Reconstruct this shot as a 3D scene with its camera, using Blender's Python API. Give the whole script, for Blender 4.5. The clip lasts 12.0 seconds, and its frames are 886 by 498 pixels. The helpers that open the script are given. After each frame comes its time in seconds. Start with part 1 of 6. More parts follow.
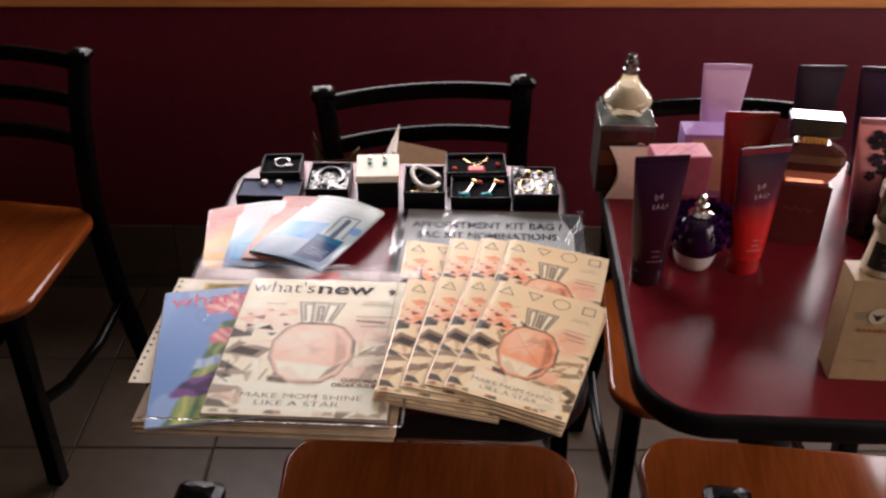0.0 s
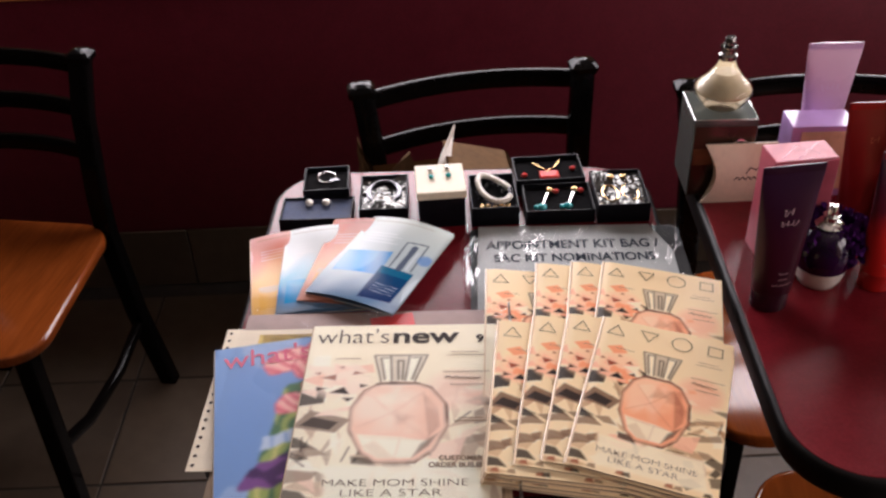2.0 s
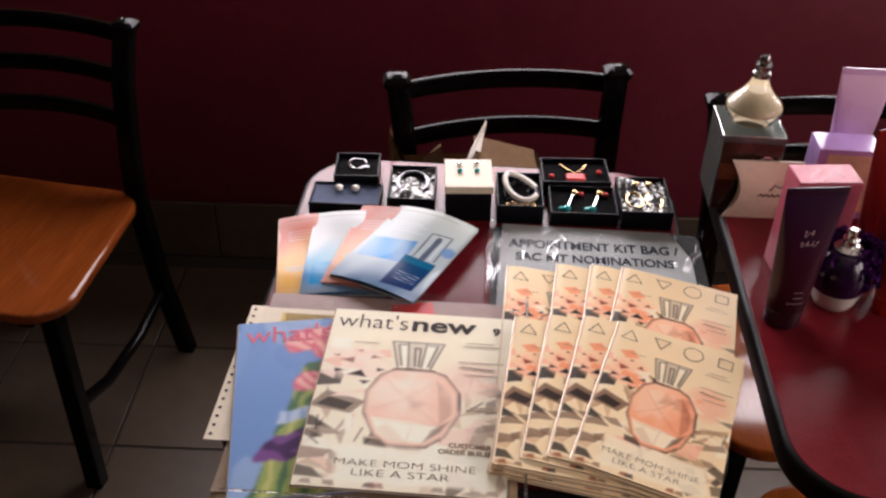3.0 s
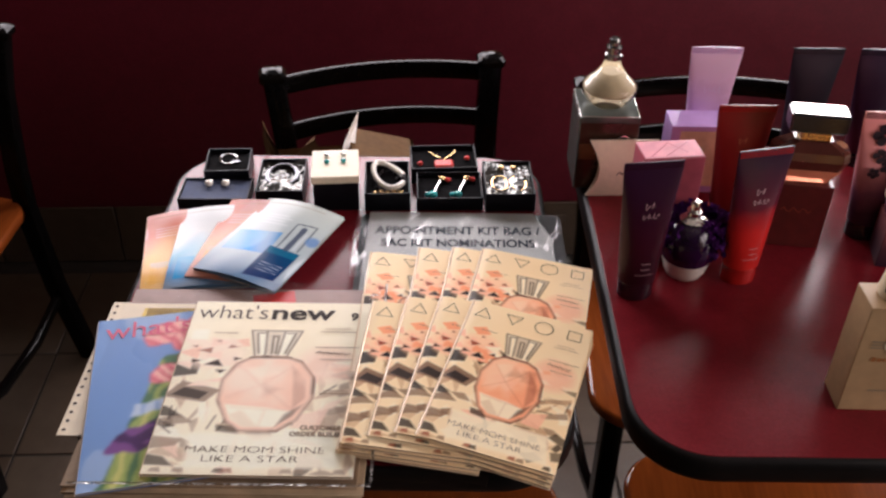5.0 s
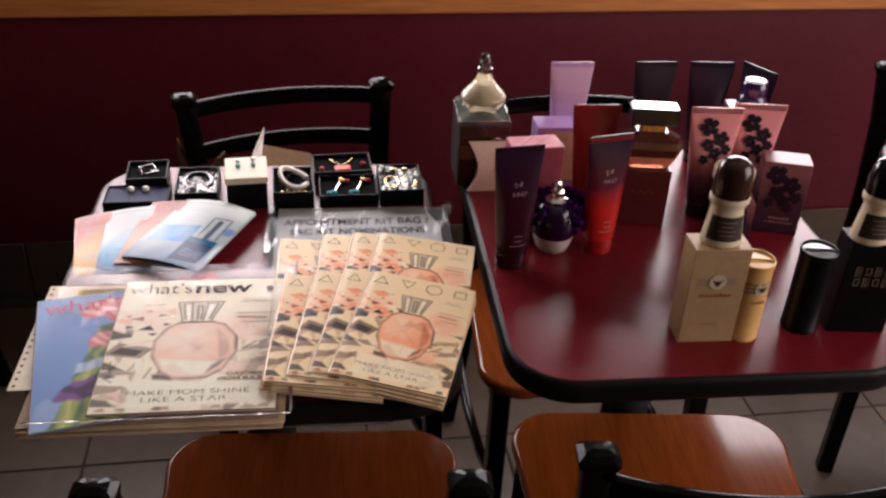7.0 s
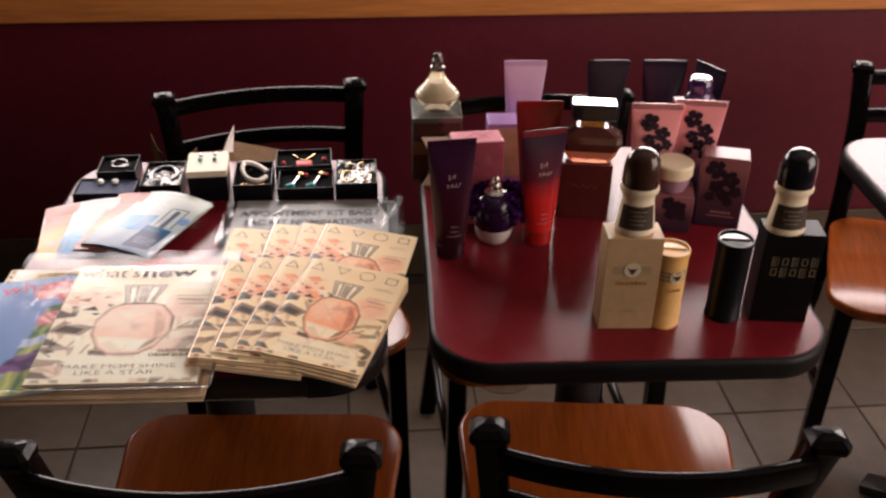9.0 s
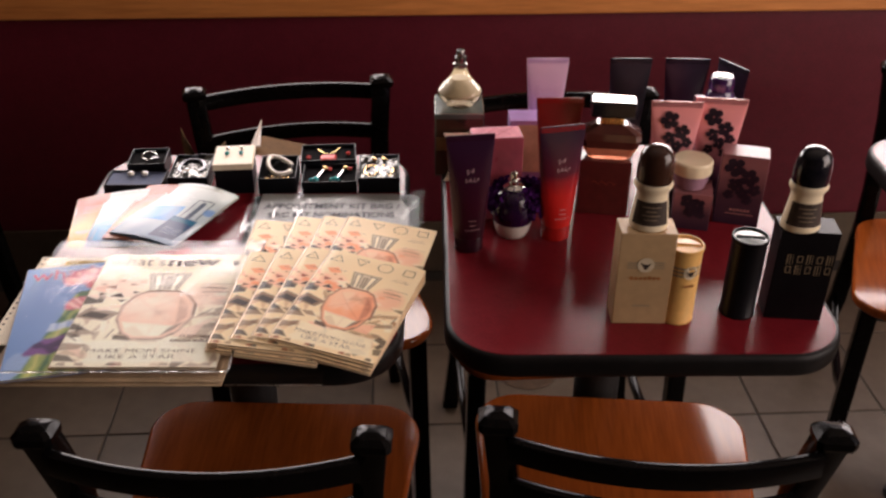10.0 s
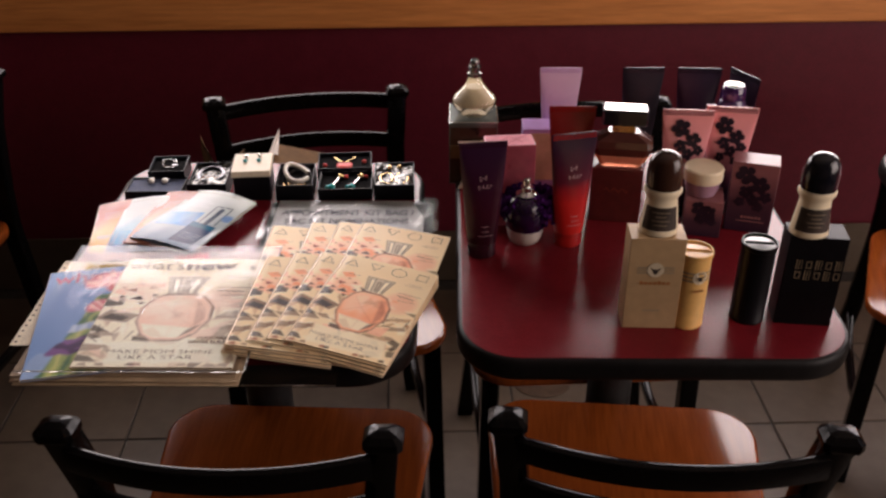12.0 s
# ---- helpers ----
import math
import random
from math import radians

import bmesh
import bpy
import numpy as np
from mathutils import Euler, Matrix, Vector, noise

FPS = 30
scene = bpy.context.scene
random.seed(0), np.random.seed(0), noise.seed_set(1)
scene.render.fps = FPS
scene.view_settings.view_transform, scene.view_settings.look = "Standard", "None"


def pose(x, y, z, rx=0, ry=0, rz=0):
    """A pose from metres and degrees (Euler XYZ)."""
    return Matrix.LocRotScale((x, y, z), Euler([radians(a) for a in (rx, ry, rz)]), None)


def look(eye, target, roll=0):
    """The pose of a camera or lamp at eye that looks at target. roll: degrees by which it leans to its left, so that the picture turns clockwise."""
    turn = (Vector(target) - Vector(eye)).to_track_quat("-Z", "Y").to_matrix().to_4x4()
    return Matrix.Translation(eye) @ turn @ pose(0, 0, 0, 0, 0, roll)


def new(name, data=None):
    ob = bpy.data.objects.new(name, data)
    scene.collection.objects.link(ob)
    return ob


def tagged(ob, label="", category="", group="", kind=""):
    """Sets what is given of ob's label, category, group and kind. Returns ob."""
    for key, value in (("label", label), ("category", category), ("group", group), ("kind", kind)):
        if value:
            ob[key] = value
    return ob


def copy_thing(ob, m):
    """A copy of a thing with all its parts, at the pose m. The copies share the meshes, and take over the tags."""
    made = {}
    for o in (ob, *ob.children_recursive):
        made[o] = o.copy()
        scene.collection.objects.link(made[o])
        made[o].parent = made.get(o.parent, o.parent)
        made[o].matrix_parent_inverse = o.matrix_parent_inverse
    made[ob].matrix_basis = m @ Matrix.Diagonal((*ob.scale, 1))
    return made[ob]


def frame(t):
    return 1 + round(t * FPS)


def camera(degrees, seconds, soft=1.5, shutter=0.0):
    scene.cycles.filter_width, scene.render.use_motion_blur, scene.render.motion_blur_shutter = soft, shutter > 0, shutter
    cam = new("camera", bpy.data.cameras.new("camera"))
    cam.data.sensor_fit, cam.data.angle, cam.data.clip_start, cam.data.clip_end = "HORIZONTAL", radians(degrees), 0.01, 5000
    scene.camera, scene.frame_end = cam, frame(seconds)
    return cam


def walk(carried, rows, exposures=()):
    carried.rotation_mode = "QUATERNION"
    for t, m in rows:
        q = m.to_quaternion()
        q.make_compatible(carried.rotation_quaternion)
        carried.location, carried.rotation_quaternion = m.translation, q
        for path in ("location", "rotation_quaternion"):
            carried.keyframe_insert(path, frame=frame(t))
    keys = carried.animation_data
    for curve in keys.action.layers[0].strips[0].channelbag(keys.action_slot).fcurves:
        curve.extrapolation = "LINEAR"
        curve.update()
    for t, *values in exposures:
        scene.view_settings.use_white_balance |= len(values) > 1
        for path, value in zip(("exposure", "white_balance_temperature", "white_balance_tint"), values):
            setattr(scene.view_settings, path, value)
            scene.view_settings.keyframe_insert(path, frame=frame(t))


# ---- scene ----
cam = camera(49.9, 12.0, soft=2.5)
PATH = [
    (0, (-0.201, -0.913, 1.522), (-0.287, 0.763, 0.434), -0.1),
    (0.5, (-0.235, -0.876, 1.536), (-0.283, 0.778, 0.413), 0.4),
    (1, (-0.278, -0.781, 1.521), (-0.325, 0.872, 0.396), -0.3),
    (1.5, (-0.307, -0.713, 1.501), (-0.372, 0.948, 0.389), -1.7),
    (2, (-0.328, -0.705, 1.499), (-0.394, 0.919, 0.334), -2.5),
    (2.5, (-0.359, -0.713, 1.516), (-0.414, 0.888, 0.32), 0.5),
    (2.7, (-0.351, -0.726, 1.518), (-0.453, 0.882, 0.334), 1.1),
    (4.3, (-0.261, -0.695, 1.529), (-0.351, 0.917, 0.349), 1.6),
    (4.5, (-0.245, -0.689, 1.535), (-0.278, 0.929, 0.359), 1.7),
    (5, (-0.222, -0.75, 1.523), (-0.215, 0.861, 0.338), 0.8),
    (5.5, (-0.21, -0.823, 1.524), (-0.185, 0.809, 0.368), 1.7),
    (6, (-0.224, -0.89, 1.521), (-0.158, 0.746, 0.371), 1.6),
    (6.5, (-0.227, -0.939, 1.52), (-0.097, 0.719, 0.409), 1.8),
    (7, (-0.229, -0.977, 1.53), (-0.009, 0.703, 0.468), 2.6),
    (7.5, (-0.187, -0.999, 1.536), (0.05, 0.699, 0.506), 2.2),
    (7.7, (-0.168, -1.006, 1.539), (0.067, 0.695, 0.514), 2.2),
    (9.5, (-0.033, -1.071, 1.543), (0.015, 0.627, 0.487), 0.4),
    (10, (-0.028, -1.081, 1.545), (-0.005, 0.621, 0.494), 0.3),
    (10.5, (-0.026, -1.089, 1.541), (-0.021, 0.619, 0.501), 0.1),
    (11, (-0.022, -1.098, 1.544), (-0.031, 0.613, 0.508), -0.1),
    (11.5, (-0.022, -1.104, 1.545), (-0.034, 0.61, 0.514), -0.1),
    (12, (-0.019, -1.107, 1.546), (-0.036, 0.609, 0.52), -0.2),
]
walk(cam, [(t, look(eye, target, roll)) for t, eye, target, roll in PATH], [(0, 0.18, 6000, 12), (1.0, 0.26, 5950, 12), (2.5, 0.25, 5900, 12), (5.0, 0.28, 5950, 12), (6.5, 0.25, 5950, 12), (7.0, 0.04, 6050, 13), (9.5, 0.15, 6500, 13), (10.5, 0.03, 6350, 13), (12, -0.13, 6350, 14)])


# ---- world and light ----
WALL_TURN = math.degrees(math.atan(0.042))


def wall_y(x):
    """The front face of the window wall at x."""
    return 1.295 + 0.042 * x


world = bpy.data.worlds.new("world")
scene.world = world
world.use_nodes = True
sky = world.node_tree.nodes.new("ShaderNodeTexSky")
sky.sky_type, sky.sun_disc = "NISHITA", False
sky.sun_elevation, sky.sun_rotation = radians(38), radians(10)
world.node_tree.links.new(sky.outputs[0], world.node_tree.nodes["Background"].inputs[0])
world.node_tree.nodes["Background"].inputs[1].default_value = 0.1


def area(name, m, sx, sy, watts, colour):
    d = bpy.data.lights.new(name, "AREA")
    d.shape, d.size, d.size_y, d.energy, d.color = "RECTANGLE", sx, sy, watts, colour
    ob = new(name, d)
    ob.matrix_basis = m
    return ob


# daylight in the window wall; the unseen east wall gets an added fill lamp
# bays: middle, half width, top
BAYS = ((-0.645, 0.615, 1.57), (1.02, 0.62, 1.75), (2.12, 0.30, 1.75))
HEAD = 1.82
for cx, half, top in BAYS:
    area("window_daylight", look((cx, wall_y(cx) + 0.10, (1.04 + top) / 2), (cx, 0.0, (0.68 + top) / 2)), 2 * half, top - 1.04, 72 * half * (top - 1.04), (1.0, 0.865, 0.815))
area("shopfront_daylight", look((2.40, -0.80, 1.5), (0.7, 0.9, 0.8)), 1.9, 1.5, 46, (1.0, 0.81, 0.71))

# ---- materials ----
MATS = {}


def mat(name, base, rough=0.5, metal=0.0, var=0.12, scale=60.0, bump=0.0, coat=0.0, spec=0.5, stretch=(1, 1, 1), dark=None, fine=5.0, island=0.0, rnd=0.0, transmission=0.0, ior=1.45, sheen=0.0):
    """A painted, printed or raw surface: base colour, broken up by two sizes of noise, with bump."""
    if name in MATS:
        return MATS[name]
    m = bpy.data.materials.new(name)
    m.use_nodes = True
    t = m.node_tree
    n, link = t.nodes, t.links.new
    p = n["Principled BSDF"]
    co = n.new("ShaderNodeTexCoord")
    mp = n.new("ShaderNodeMapping")
    mp.inputs["Scale"].default_value = stretch
    link(co.outputs["Object"], mp.inputs[0])
    big, small = n.new("ShaderNodeTexNoise"), n.new("ShaderNodeTexNoise")
    big.inputs["Scale"].default_value, small.inputs["Scale"].default_value = scale / fine, scale
    big.inputs["Detail"].default_value = small.inputs["Detail"].default_value = 4
    link(mp.outputs[0], big.inputs[0])
    link(mp.outputs[0], small.inputs[0])
    add = n.new("ShaderNodeMath")
    add.operation = "ADD"
    link(big.outputs[0], add.inputs[0])
    link(small.outputs[0], add.inputs[1])
    last = add.outputs[0]
    for amount, kind in ((island, "Random Per Island"), (rnd, "Random")):
        if amount:
            src = n.new("ShaderNodeNewGeometry") if kind == "Random Per Island" else n.new("ShaderNodeObjectInfo")
            ma = n.new("ShaderNodeMath")
            ma.operation = "MULTIPLY_ADD"
            link(src.outputs[kind], ma.inputs[0])
            ma.inputs[1].default_value = amount
            link(last, ma.inputs[2])
            last = ma.outputs[0]
    ramp = n.new("ShaderNodeMapRange")
    ramp.inputs[1].default_value, ramp.inputs[2].default_value = (0.6, 1.4) if not island + rnd else (0.85, 1.15 + island + rnd)
    link(last, ramp.inputs[0])
    mix = n.new("ShaderNodeMix")
    mix.data_type = "RGBA"
    low = dark or tuple(c * (1 - 2 * var) for c in base)
    high = tuple(min(1, c * (1 + var)) for c in base)
    mix.inputs[6].default_value, mix.inputs[7].default_value = (*low, 1), (*high, 1)
    link(ramp.outputs[0], mix.inputs[0])
    link(mix.outputs[2], p.inputs["Base Color"])
    rr = n.new("ShaderNodeMapRange")
    rr.inputs[3].default_value, rr.inputs[4].default_value = max(0.02, rough * 0.8), min(1, rough * 1.2)
    link(big.outputs[0], rr.inputs[0])
    link(rr.outputs[0], p.inputs["Roughness"])
    p.inputs["Metallic"].default_value = metal
    p.inputs["Coat Weight"].default_value = coat
    p.inputs["Coat Roughness"].default_value = 0.08
    p.inputs["Specular IOR Level"].default_value = spec
    p.inputs["Transmission Weight"].default_value = transmission
    p.inputs["Sheen Weight"].default_value = sheen
    p.inputs["IOR"].default_value = ior
    if bump:
        b = n.new("ShaderNodeBump")
        b.inputs["Strength"].default_value, b.inputs["Distance"].default_value = min(1, bump), 0.002
        link(small.outputs[0], b.inputs["Height"])
        link(b.outputs[0], p.inputs["Normal"])
    MATS[name] = m
    return m


def fade(name, stops, axis="Z", rough=0.35, coat=0.0, span=(0, 1)):
    """A printed colour that runs from one end of a thing to the other, with a little noise."""
    if name in MATS:
        return MATS[name]
    m = mat(name, stops[0][1], rough, coat=coat, spec=0.35)
    t = m.node_tree
    n, link = t.nodes, t.links.new
    co, sep, ramp = n.new("ShaderNodeTexCoord"), n.new("ShaderNodeSeparateXYZ"), n.new("ShaderNodeValToRGB")
    nz, ma = n.new("ShaderNodeTexNoise"), n.new("ShaderNodeMath")
    nz.inputs["Scale"].default_value = 40
    ma.operation = "MULTIPLY_ADD"
    ma.inputs[1].default_value = 0.16
    link(co.outputs["Generated"], sep.inputs[0])
    link(co.outputs["Object"], nz.inputs[0])
    link(nz.outputs[0], ma.inputs[0])
    link(sep.outputs[axis], ma.inputs[2])
    link(ma.outputs[0], ramp.inputs[0])
    e = ramp.color_ramp.elements
    while len(e) < len(stops):
        e.new(0.5)
    for k, (at, c) in zip(e, stops):
        k.position, k.color = at, (*c, 1)
    link(ramp.outputs[0], n["Principled BSDF"].inputs["Base Color"])
    return m


def film(name, rough=0.12, tint=(1, 1, 1), gloss=0.9, wrinkle=0.6, scale=18.0, stretch=(1, 1, 1), ior=1.5):
    """Thin clear plastic: see-through, with gloss on top by Fresnel, and wrinkles."""
    m = bpy.data.materials.new(name)
    m.use_nodes = True
    t = m.node_tree
    n, link = t.nodes, t.links.new
    n.remove(n["Principled BSDF"])
    clear, shine, fres, mix = n.new("ShaderNodeBsdfTransparent"), n.new("ShaderNodeBsdfGlossy"), n.new("ShaderNodeFresnel"), n.new("ShaderNodeMixShader")
    clear.inputs[0].default_value = (*tint, 1)
    shine.inputs["Color"].default_value = (gloss, gloss, gloss, 1)
    shine.inputs["Roughness"].default_value = rough
    fres.inputs["IOR"].default_value = ior
    nz, b, co = n.new("ShaderNodeTexNoise"), n.new("ShaderNodeBump"), n.new("ShaderNodeTexCoord")
    nz.inputs["Scale"].default_value, nz.inputs["Detail"].default_value, nz.inputs["Distortion"].default_value = scale, 3, 1.2
    b.inputs["Strength"].default_value, b.inputs["Distance"].default_value = wrinkle, 0.01
    mp = n.new("ShaderNodeMapping")
    mp.inputs["Scale"].default_value, mp.inputs["Rotation"].default_value = stretch, (0, 0, 0.5)
    link(co.outputs["Object"], mp.inputs[0])
    link(mp.outputs[0], nz.inputs[0])
    link(nz.outputs[0], b.inputs["Height"])
    link(b.outputs[0], shine.inputs["Normal"])
    link(b.outputs[0], fres.inputs["Normal"])
    link(fres.outputs[0], mix.inputs[0])
    link(clear.outputs[0], mix.inputs[1])
    link(shine.outputs[0], mix.inputs[2])
    link(mix.outputs[0], n["Material Output"].inputs[0])
    return m


LAMINATE = mat("burgundy_laminate", (0.165, 0.011, 0.017), 0.24, var=0.10, scale=220, bump=0.05, spec=0.28)
EDGE_RUBBER = mat("black_edge_rubber", (0.007, 0.006, 0.006), 0.45, var=0.2, scale=90, bump=0.06, spec=0.2)
CAST_IRON = mat("black_cast_iron", (0.014, 0.013, 0.013), 0.5, var=0.2, scale=140, bump=0.25)
BLACK_STEEL = mat("black_coated_steel", (0.0035, 0.003, 0.003), 0.13, var=0.25, scale=120, bump=0.03, spec=0.12)
CAP_PLASTIC = mat("black_cap_plastic", (0.003, 0.0025, 0.0025), 0.20, var=0.2, scale=70, bump=0.5, spec=0.11)
SEAT_WOOD = mat("orange_stained_plywood", (0.225, 0.053, 0.009), 0.11, var=0.2, scale=60, bump=0.008, stretch=(3.2, 0.22, 1), spec=0.45, dark=(0.15, 0.032, 0.0055))
WALL_PAINT = mat("burgundy_wall_paint", (0.118, 0.0090, 0.020), 0.42, var=0.12, scale=160, bump=0.10)
SILL_WOOD = mat("honey_stained_pine", (0.60, 0.24, 0.065), 0.38, var=0.22, scale=42, bump=0.05, stretch=(0.25, 3, 3), coat=0.2, dark=(0.42, 0.145, 0.035))
TILE = mat("beige_floor_tile", (0.102, 0.074, 0.050), 0.40, var=0.14, scale=24, bump=0.08, rnd=0.5)
GROUT = mat("dark_grout", (0.045, 0.038, 0.032), 0.9, var=0.25, scale=150, bump=0.4)
PLASTER = mat("brown_plaster", (0.13, 0.085, 0.06), 0.8, var=0.06, scale=60, bump=0.1)
CEILING = mat("white_ceiling", (0.42, 0.38, 0.34), 0.9, var=0.05, scale=60, bump=0.2)
ALUMINIUM = mat("bronze_window_frame", (0.07, 0.055, 0.045), 0.4, metal=0.6, var=0.15, scale=80)
PAPER = mat("cream_cover_paper", (0.86, 0.68, 0.47), 0.36, var=0.08, scale=26, bump=0.04, spec=0.22)
PAPER_GREY = mat("grey_cover_paper", (0.82, 0.74, 0.62), 0.30, var=0.10, scale=24, bump=0.04, spec=0.3)
PAGES = mat("page_edges", (0.72, 0.58, 0.40), 0.7, var=0.25, scale=400, stretch=(0.1, 0.1, 6))
SPINE = mat("glossy_cream_spine", (0.86, 0.70, 0.50), 0.2, var=0.08, scale=26, spec=0.45, coat=0.2)
INK = mat("charcoal_ink", (0.045, 0.035, 0.032), 0.5, var=0.2, scale=90, spec=0.08)
INK_SOFT = mat("soft_brown_ink", (0.30, 0.21, 0.15), 0.5, var=0.25, scale=60, spec=0.08)
CLEAR_FILM = film("clear_plastic_film", 0.12, gloss=0.52, wrinkle=0.18, scale=14, stretch=(1.5, 0.5, 1))
CLEAR_FILM_ROUGH = film("crinkled_plastic_film", 0.05, gloss=0.09, wrinkle=0.22, scale=24, stretch=(2.2, 0.35, 1))
THIN_GLASS = film("clear_bottle_glass", 0.04, (0.965, 0.985, 0.97), 0.7, 0.02, 8)
KRAFT = mat("kraft_paper", (0.135, 0.077, 0.037), 0.8, var=0.16, scale=90, bump=0.15, spec=0.08)
BLACK_CARD = mat("black_textured_card", (0.004, 0.004, 0.007), 0.45, var=0.25, scale=240, bump=0.25, spec=0.2)
BLACK_FOAM = mat("black_velvet_pad", (0.0035, 0.003, 0.0035), 0.9, var=0.3, scale=300, bump=0.5, spec=0.04)
NAVY_FOAM = mat("navy_velvet_pad", (0.030, 0.050, 0.125), 0.85, var=0.2, scale=300, bump=0.4, sheen=0.2)
CREAM_CARD = mat("cream_card", (0.80, 0.70, 0.53), 0.55, var=0.06, scale=120, bump=0.08)
PEARL = mat("pearl", (0.93, 0.89, 0.80), 0.16, var=0.06, scale=200, coat=0.6)
SILVER = mat("bright_silver", (0.80, 0.79, 0.76), 0.16, metal=1, var=0.15, scale=180)
GOLD = mat("gold_metal", (0.85, 0.60, 0.28), 0.2, metal=1, var=0.15, scale=180)
TEAL_STONE = mat("teal_crystal", (0.03, 0.45, 0.46), 0.08, var=0.3, scale=300, coat=0.8)
CORAL_STONE = mat("coral_stone", (0.72, 0.06, 0.05), 0.35, var=0.12, scale=120, spec=0.2)
GUNMETAL = mat("gunmetal_beads", (0.10, 0.10, 0.11), 0.2, metal=0.8, var=0.3, scale=300)
GLASS = mat("clear_glass", (0.96, 0.97, 0.95), 0.03, var=0.01, transmission=1.0)
CREAM_PLASTIC = mat("cream_plastic", (0.82, 0.70, 0.49), 0.32, var=0.05, scale=60, coat=0.1)
BOX_TAN = mat("tan_carton", (0.43, 0.285, 0.145), 0.5, var=0.08, scale=80, bump=0.05)
CAN_ORANGE = mat("ochre_carton_tube", (0.72, 0.42, 0.13), 0.45, var=0.08, scale=80)
BROWN_CAP = mat("glossy_brown_cap", (0.045, 0.018, 0.011), 0.2, var=0.15, scale=60, coat=0.15)
BLACK_CAP = mat("glossy_black_cap", (0.006, 0.006, 0.010), 0.16, var=0.15, scale=60, coat=0.2)
LABEL_BROWN = mat("dark_brown_label", (0.055, 0.038, 0.030), 0.4, var=0.25, scale=130)
BLACK_CARTON = mat("black_carton", (0.005, 0.004, 0.005), 0.4, var=0.25, scale=120, spec=0.14)
MIRROR_GREY = mat("silver_foil_card", (0.15, 0.17, 0.155), 0.14, metal=0.5, var=0.15, scale=30)
DARK_FOIL = mat("dark_bronze_foil", (0.09, 0.045, 0.03), 0.12, metal=0.5, var=0.3, scale=22, coat=0.5)
PINK_CARTON = mat("rose_carton", (0.55, 0.12, 0.17), 0.3, var=0.12, scale=60, coat=0.3)
LILAC = mat("lilac_carton", (0.48, 0.30, 0.62), 0.3, var=0.15, scale=30, coat=0.3)
BURGUNDY_CARTON = mat("burgundy_carton", (0.085, 0.012, 0.012), 0.3, var=0.2, scale=60, coat=0.3)
VIOLET_FLUFF = mat("violet_net_flower", (0.060, 0.010, 0.105), 0.9, var=0.35, scale=160, spec=0.05)
WHITE_GLAZE = mat("pale_ceramic", (0.78, 0.72, 0.66), 0.2, var=0.06, scale=60, coat=0.3)
AMBER = mat("amber_glass", (0.90, 0.34, 0.20), 0.06, var=0.1, scale=60, transmission=0.45)
DARK_AMBER = mat("dark_amber_glass", (0.08, 0.022, 0.016), 0.06, var=0.2, scale=40, coat=0.7)
FLOWER_BLACK = mat("black_printed_flowers", (0.018, 0.008, 0.018), 0.4, var=0.3, scale=90)
GREY_BAG = mat("grey_printed_polybag", (0.57, 0.60, 0.585), 0.5, var=0.14, scale=20, bump=0.05, spec=0.06)
TEXT_GREY = mat("slate_print", (0.05, 0.06, 0.08), 0.6, var=0.1, scale=90, spec=0.04)
TISSUE = mat("white_tissue", (0.85, 0.80, 0.72), 0.8, var=0.1, scale=60, bump=0.2)
n, link = TISSUE.node_tree.nodes, TISSUE.node_tree.links.new
glow, both = n.new("ShaderNodeBsdfTranslucent"), n.new("ShaderNodeMixShader")
glow.inputs[0].default_value, both.inputs[0].default_value = (0.8, 0.74, 0.68, 1), 0.45
link(n["Principled BSDF"].outputs[0], both.inputs[1])
link(glow.outputs[0], both.inputs[2])
link(both.outputs[0], n["Material Output"].inputs[0])
FOIL_WRAP = mat("crumpled_clear_wrap", (0.11, 0.11, 0.10), 0.12, metal=0.6, var=0.5, scale=60, bump=0.6, dark=(0.03, 0.03, 0.03))

# ---- mesh helpers ----


def flat_sides(me):
    """Keep the broad flat sides of bevelled slabs and boxes flat in shading."""
    areas = sorted(p.area for p in me.polygons)
    limit = 4 * areas[len(areas) // 2] if len(areas) < 130 else 1e9
    for p in me.polygons:
        if p.area > limit or p.loop_total > 8:
            p.use_smooth = False


def finish(bm, name, material, smooth=True, angle=35):
    me = bpy.data.meshes.new(name)
    if any(e.is_boundary for e in bm.edges):
        for f in bm.faces:
            f.normal_update()
    else:
        bmesh.ops.recalc_face_normals(bm, faces=bm.faces)
    bm.to_mesh(me)
    bm.free()
    me.materials.append(material)
    if smooth:
        me.shade_smooth()
        me.set_sharp_from_angle(angle=radians(angle))
        flat_sides(me)
    return me


def part(name, bm, material, parent=None, label="", m=None, smooth=True):
    """One mesh object from a bmesh, under a thing or a part."""
    ob = new(name, finish(bm, name, material, smooth) if isinstance(bm, bmesh.types.BMesh) else bm)
    ob.parent = parent
    if m is not None:
        ob.matrix_basis = m
    return tagged(ob, label)


def thing(name, m, label, category, group=""):
    ob = new(name)
    ob.empty_display_size = 0.05
    ob.matrix_basis = m
    return tagged(ob, label, category, group)


def block(x0, x1, y0, y1, z0, z1, r=0.001, bm=None, seg=2):
    own = bm is None
    b = bmesh.new()
    bmesh.ops.create_cube(b, size=1, matrix=Matrix.LocRotScale(((x0 + x1) / 2, (y0 + y1) / 2, (z0 + z1) / 2), None, (x1 - x0, y1 - y0, z1 - z0)))
    if r:
        bmesh.ops.bevel(b, geom=b.edges[:], offset=r, segments=seg, profile=0.5, affect="EDGES")
    if own:
        return b
    return join(bm, b)


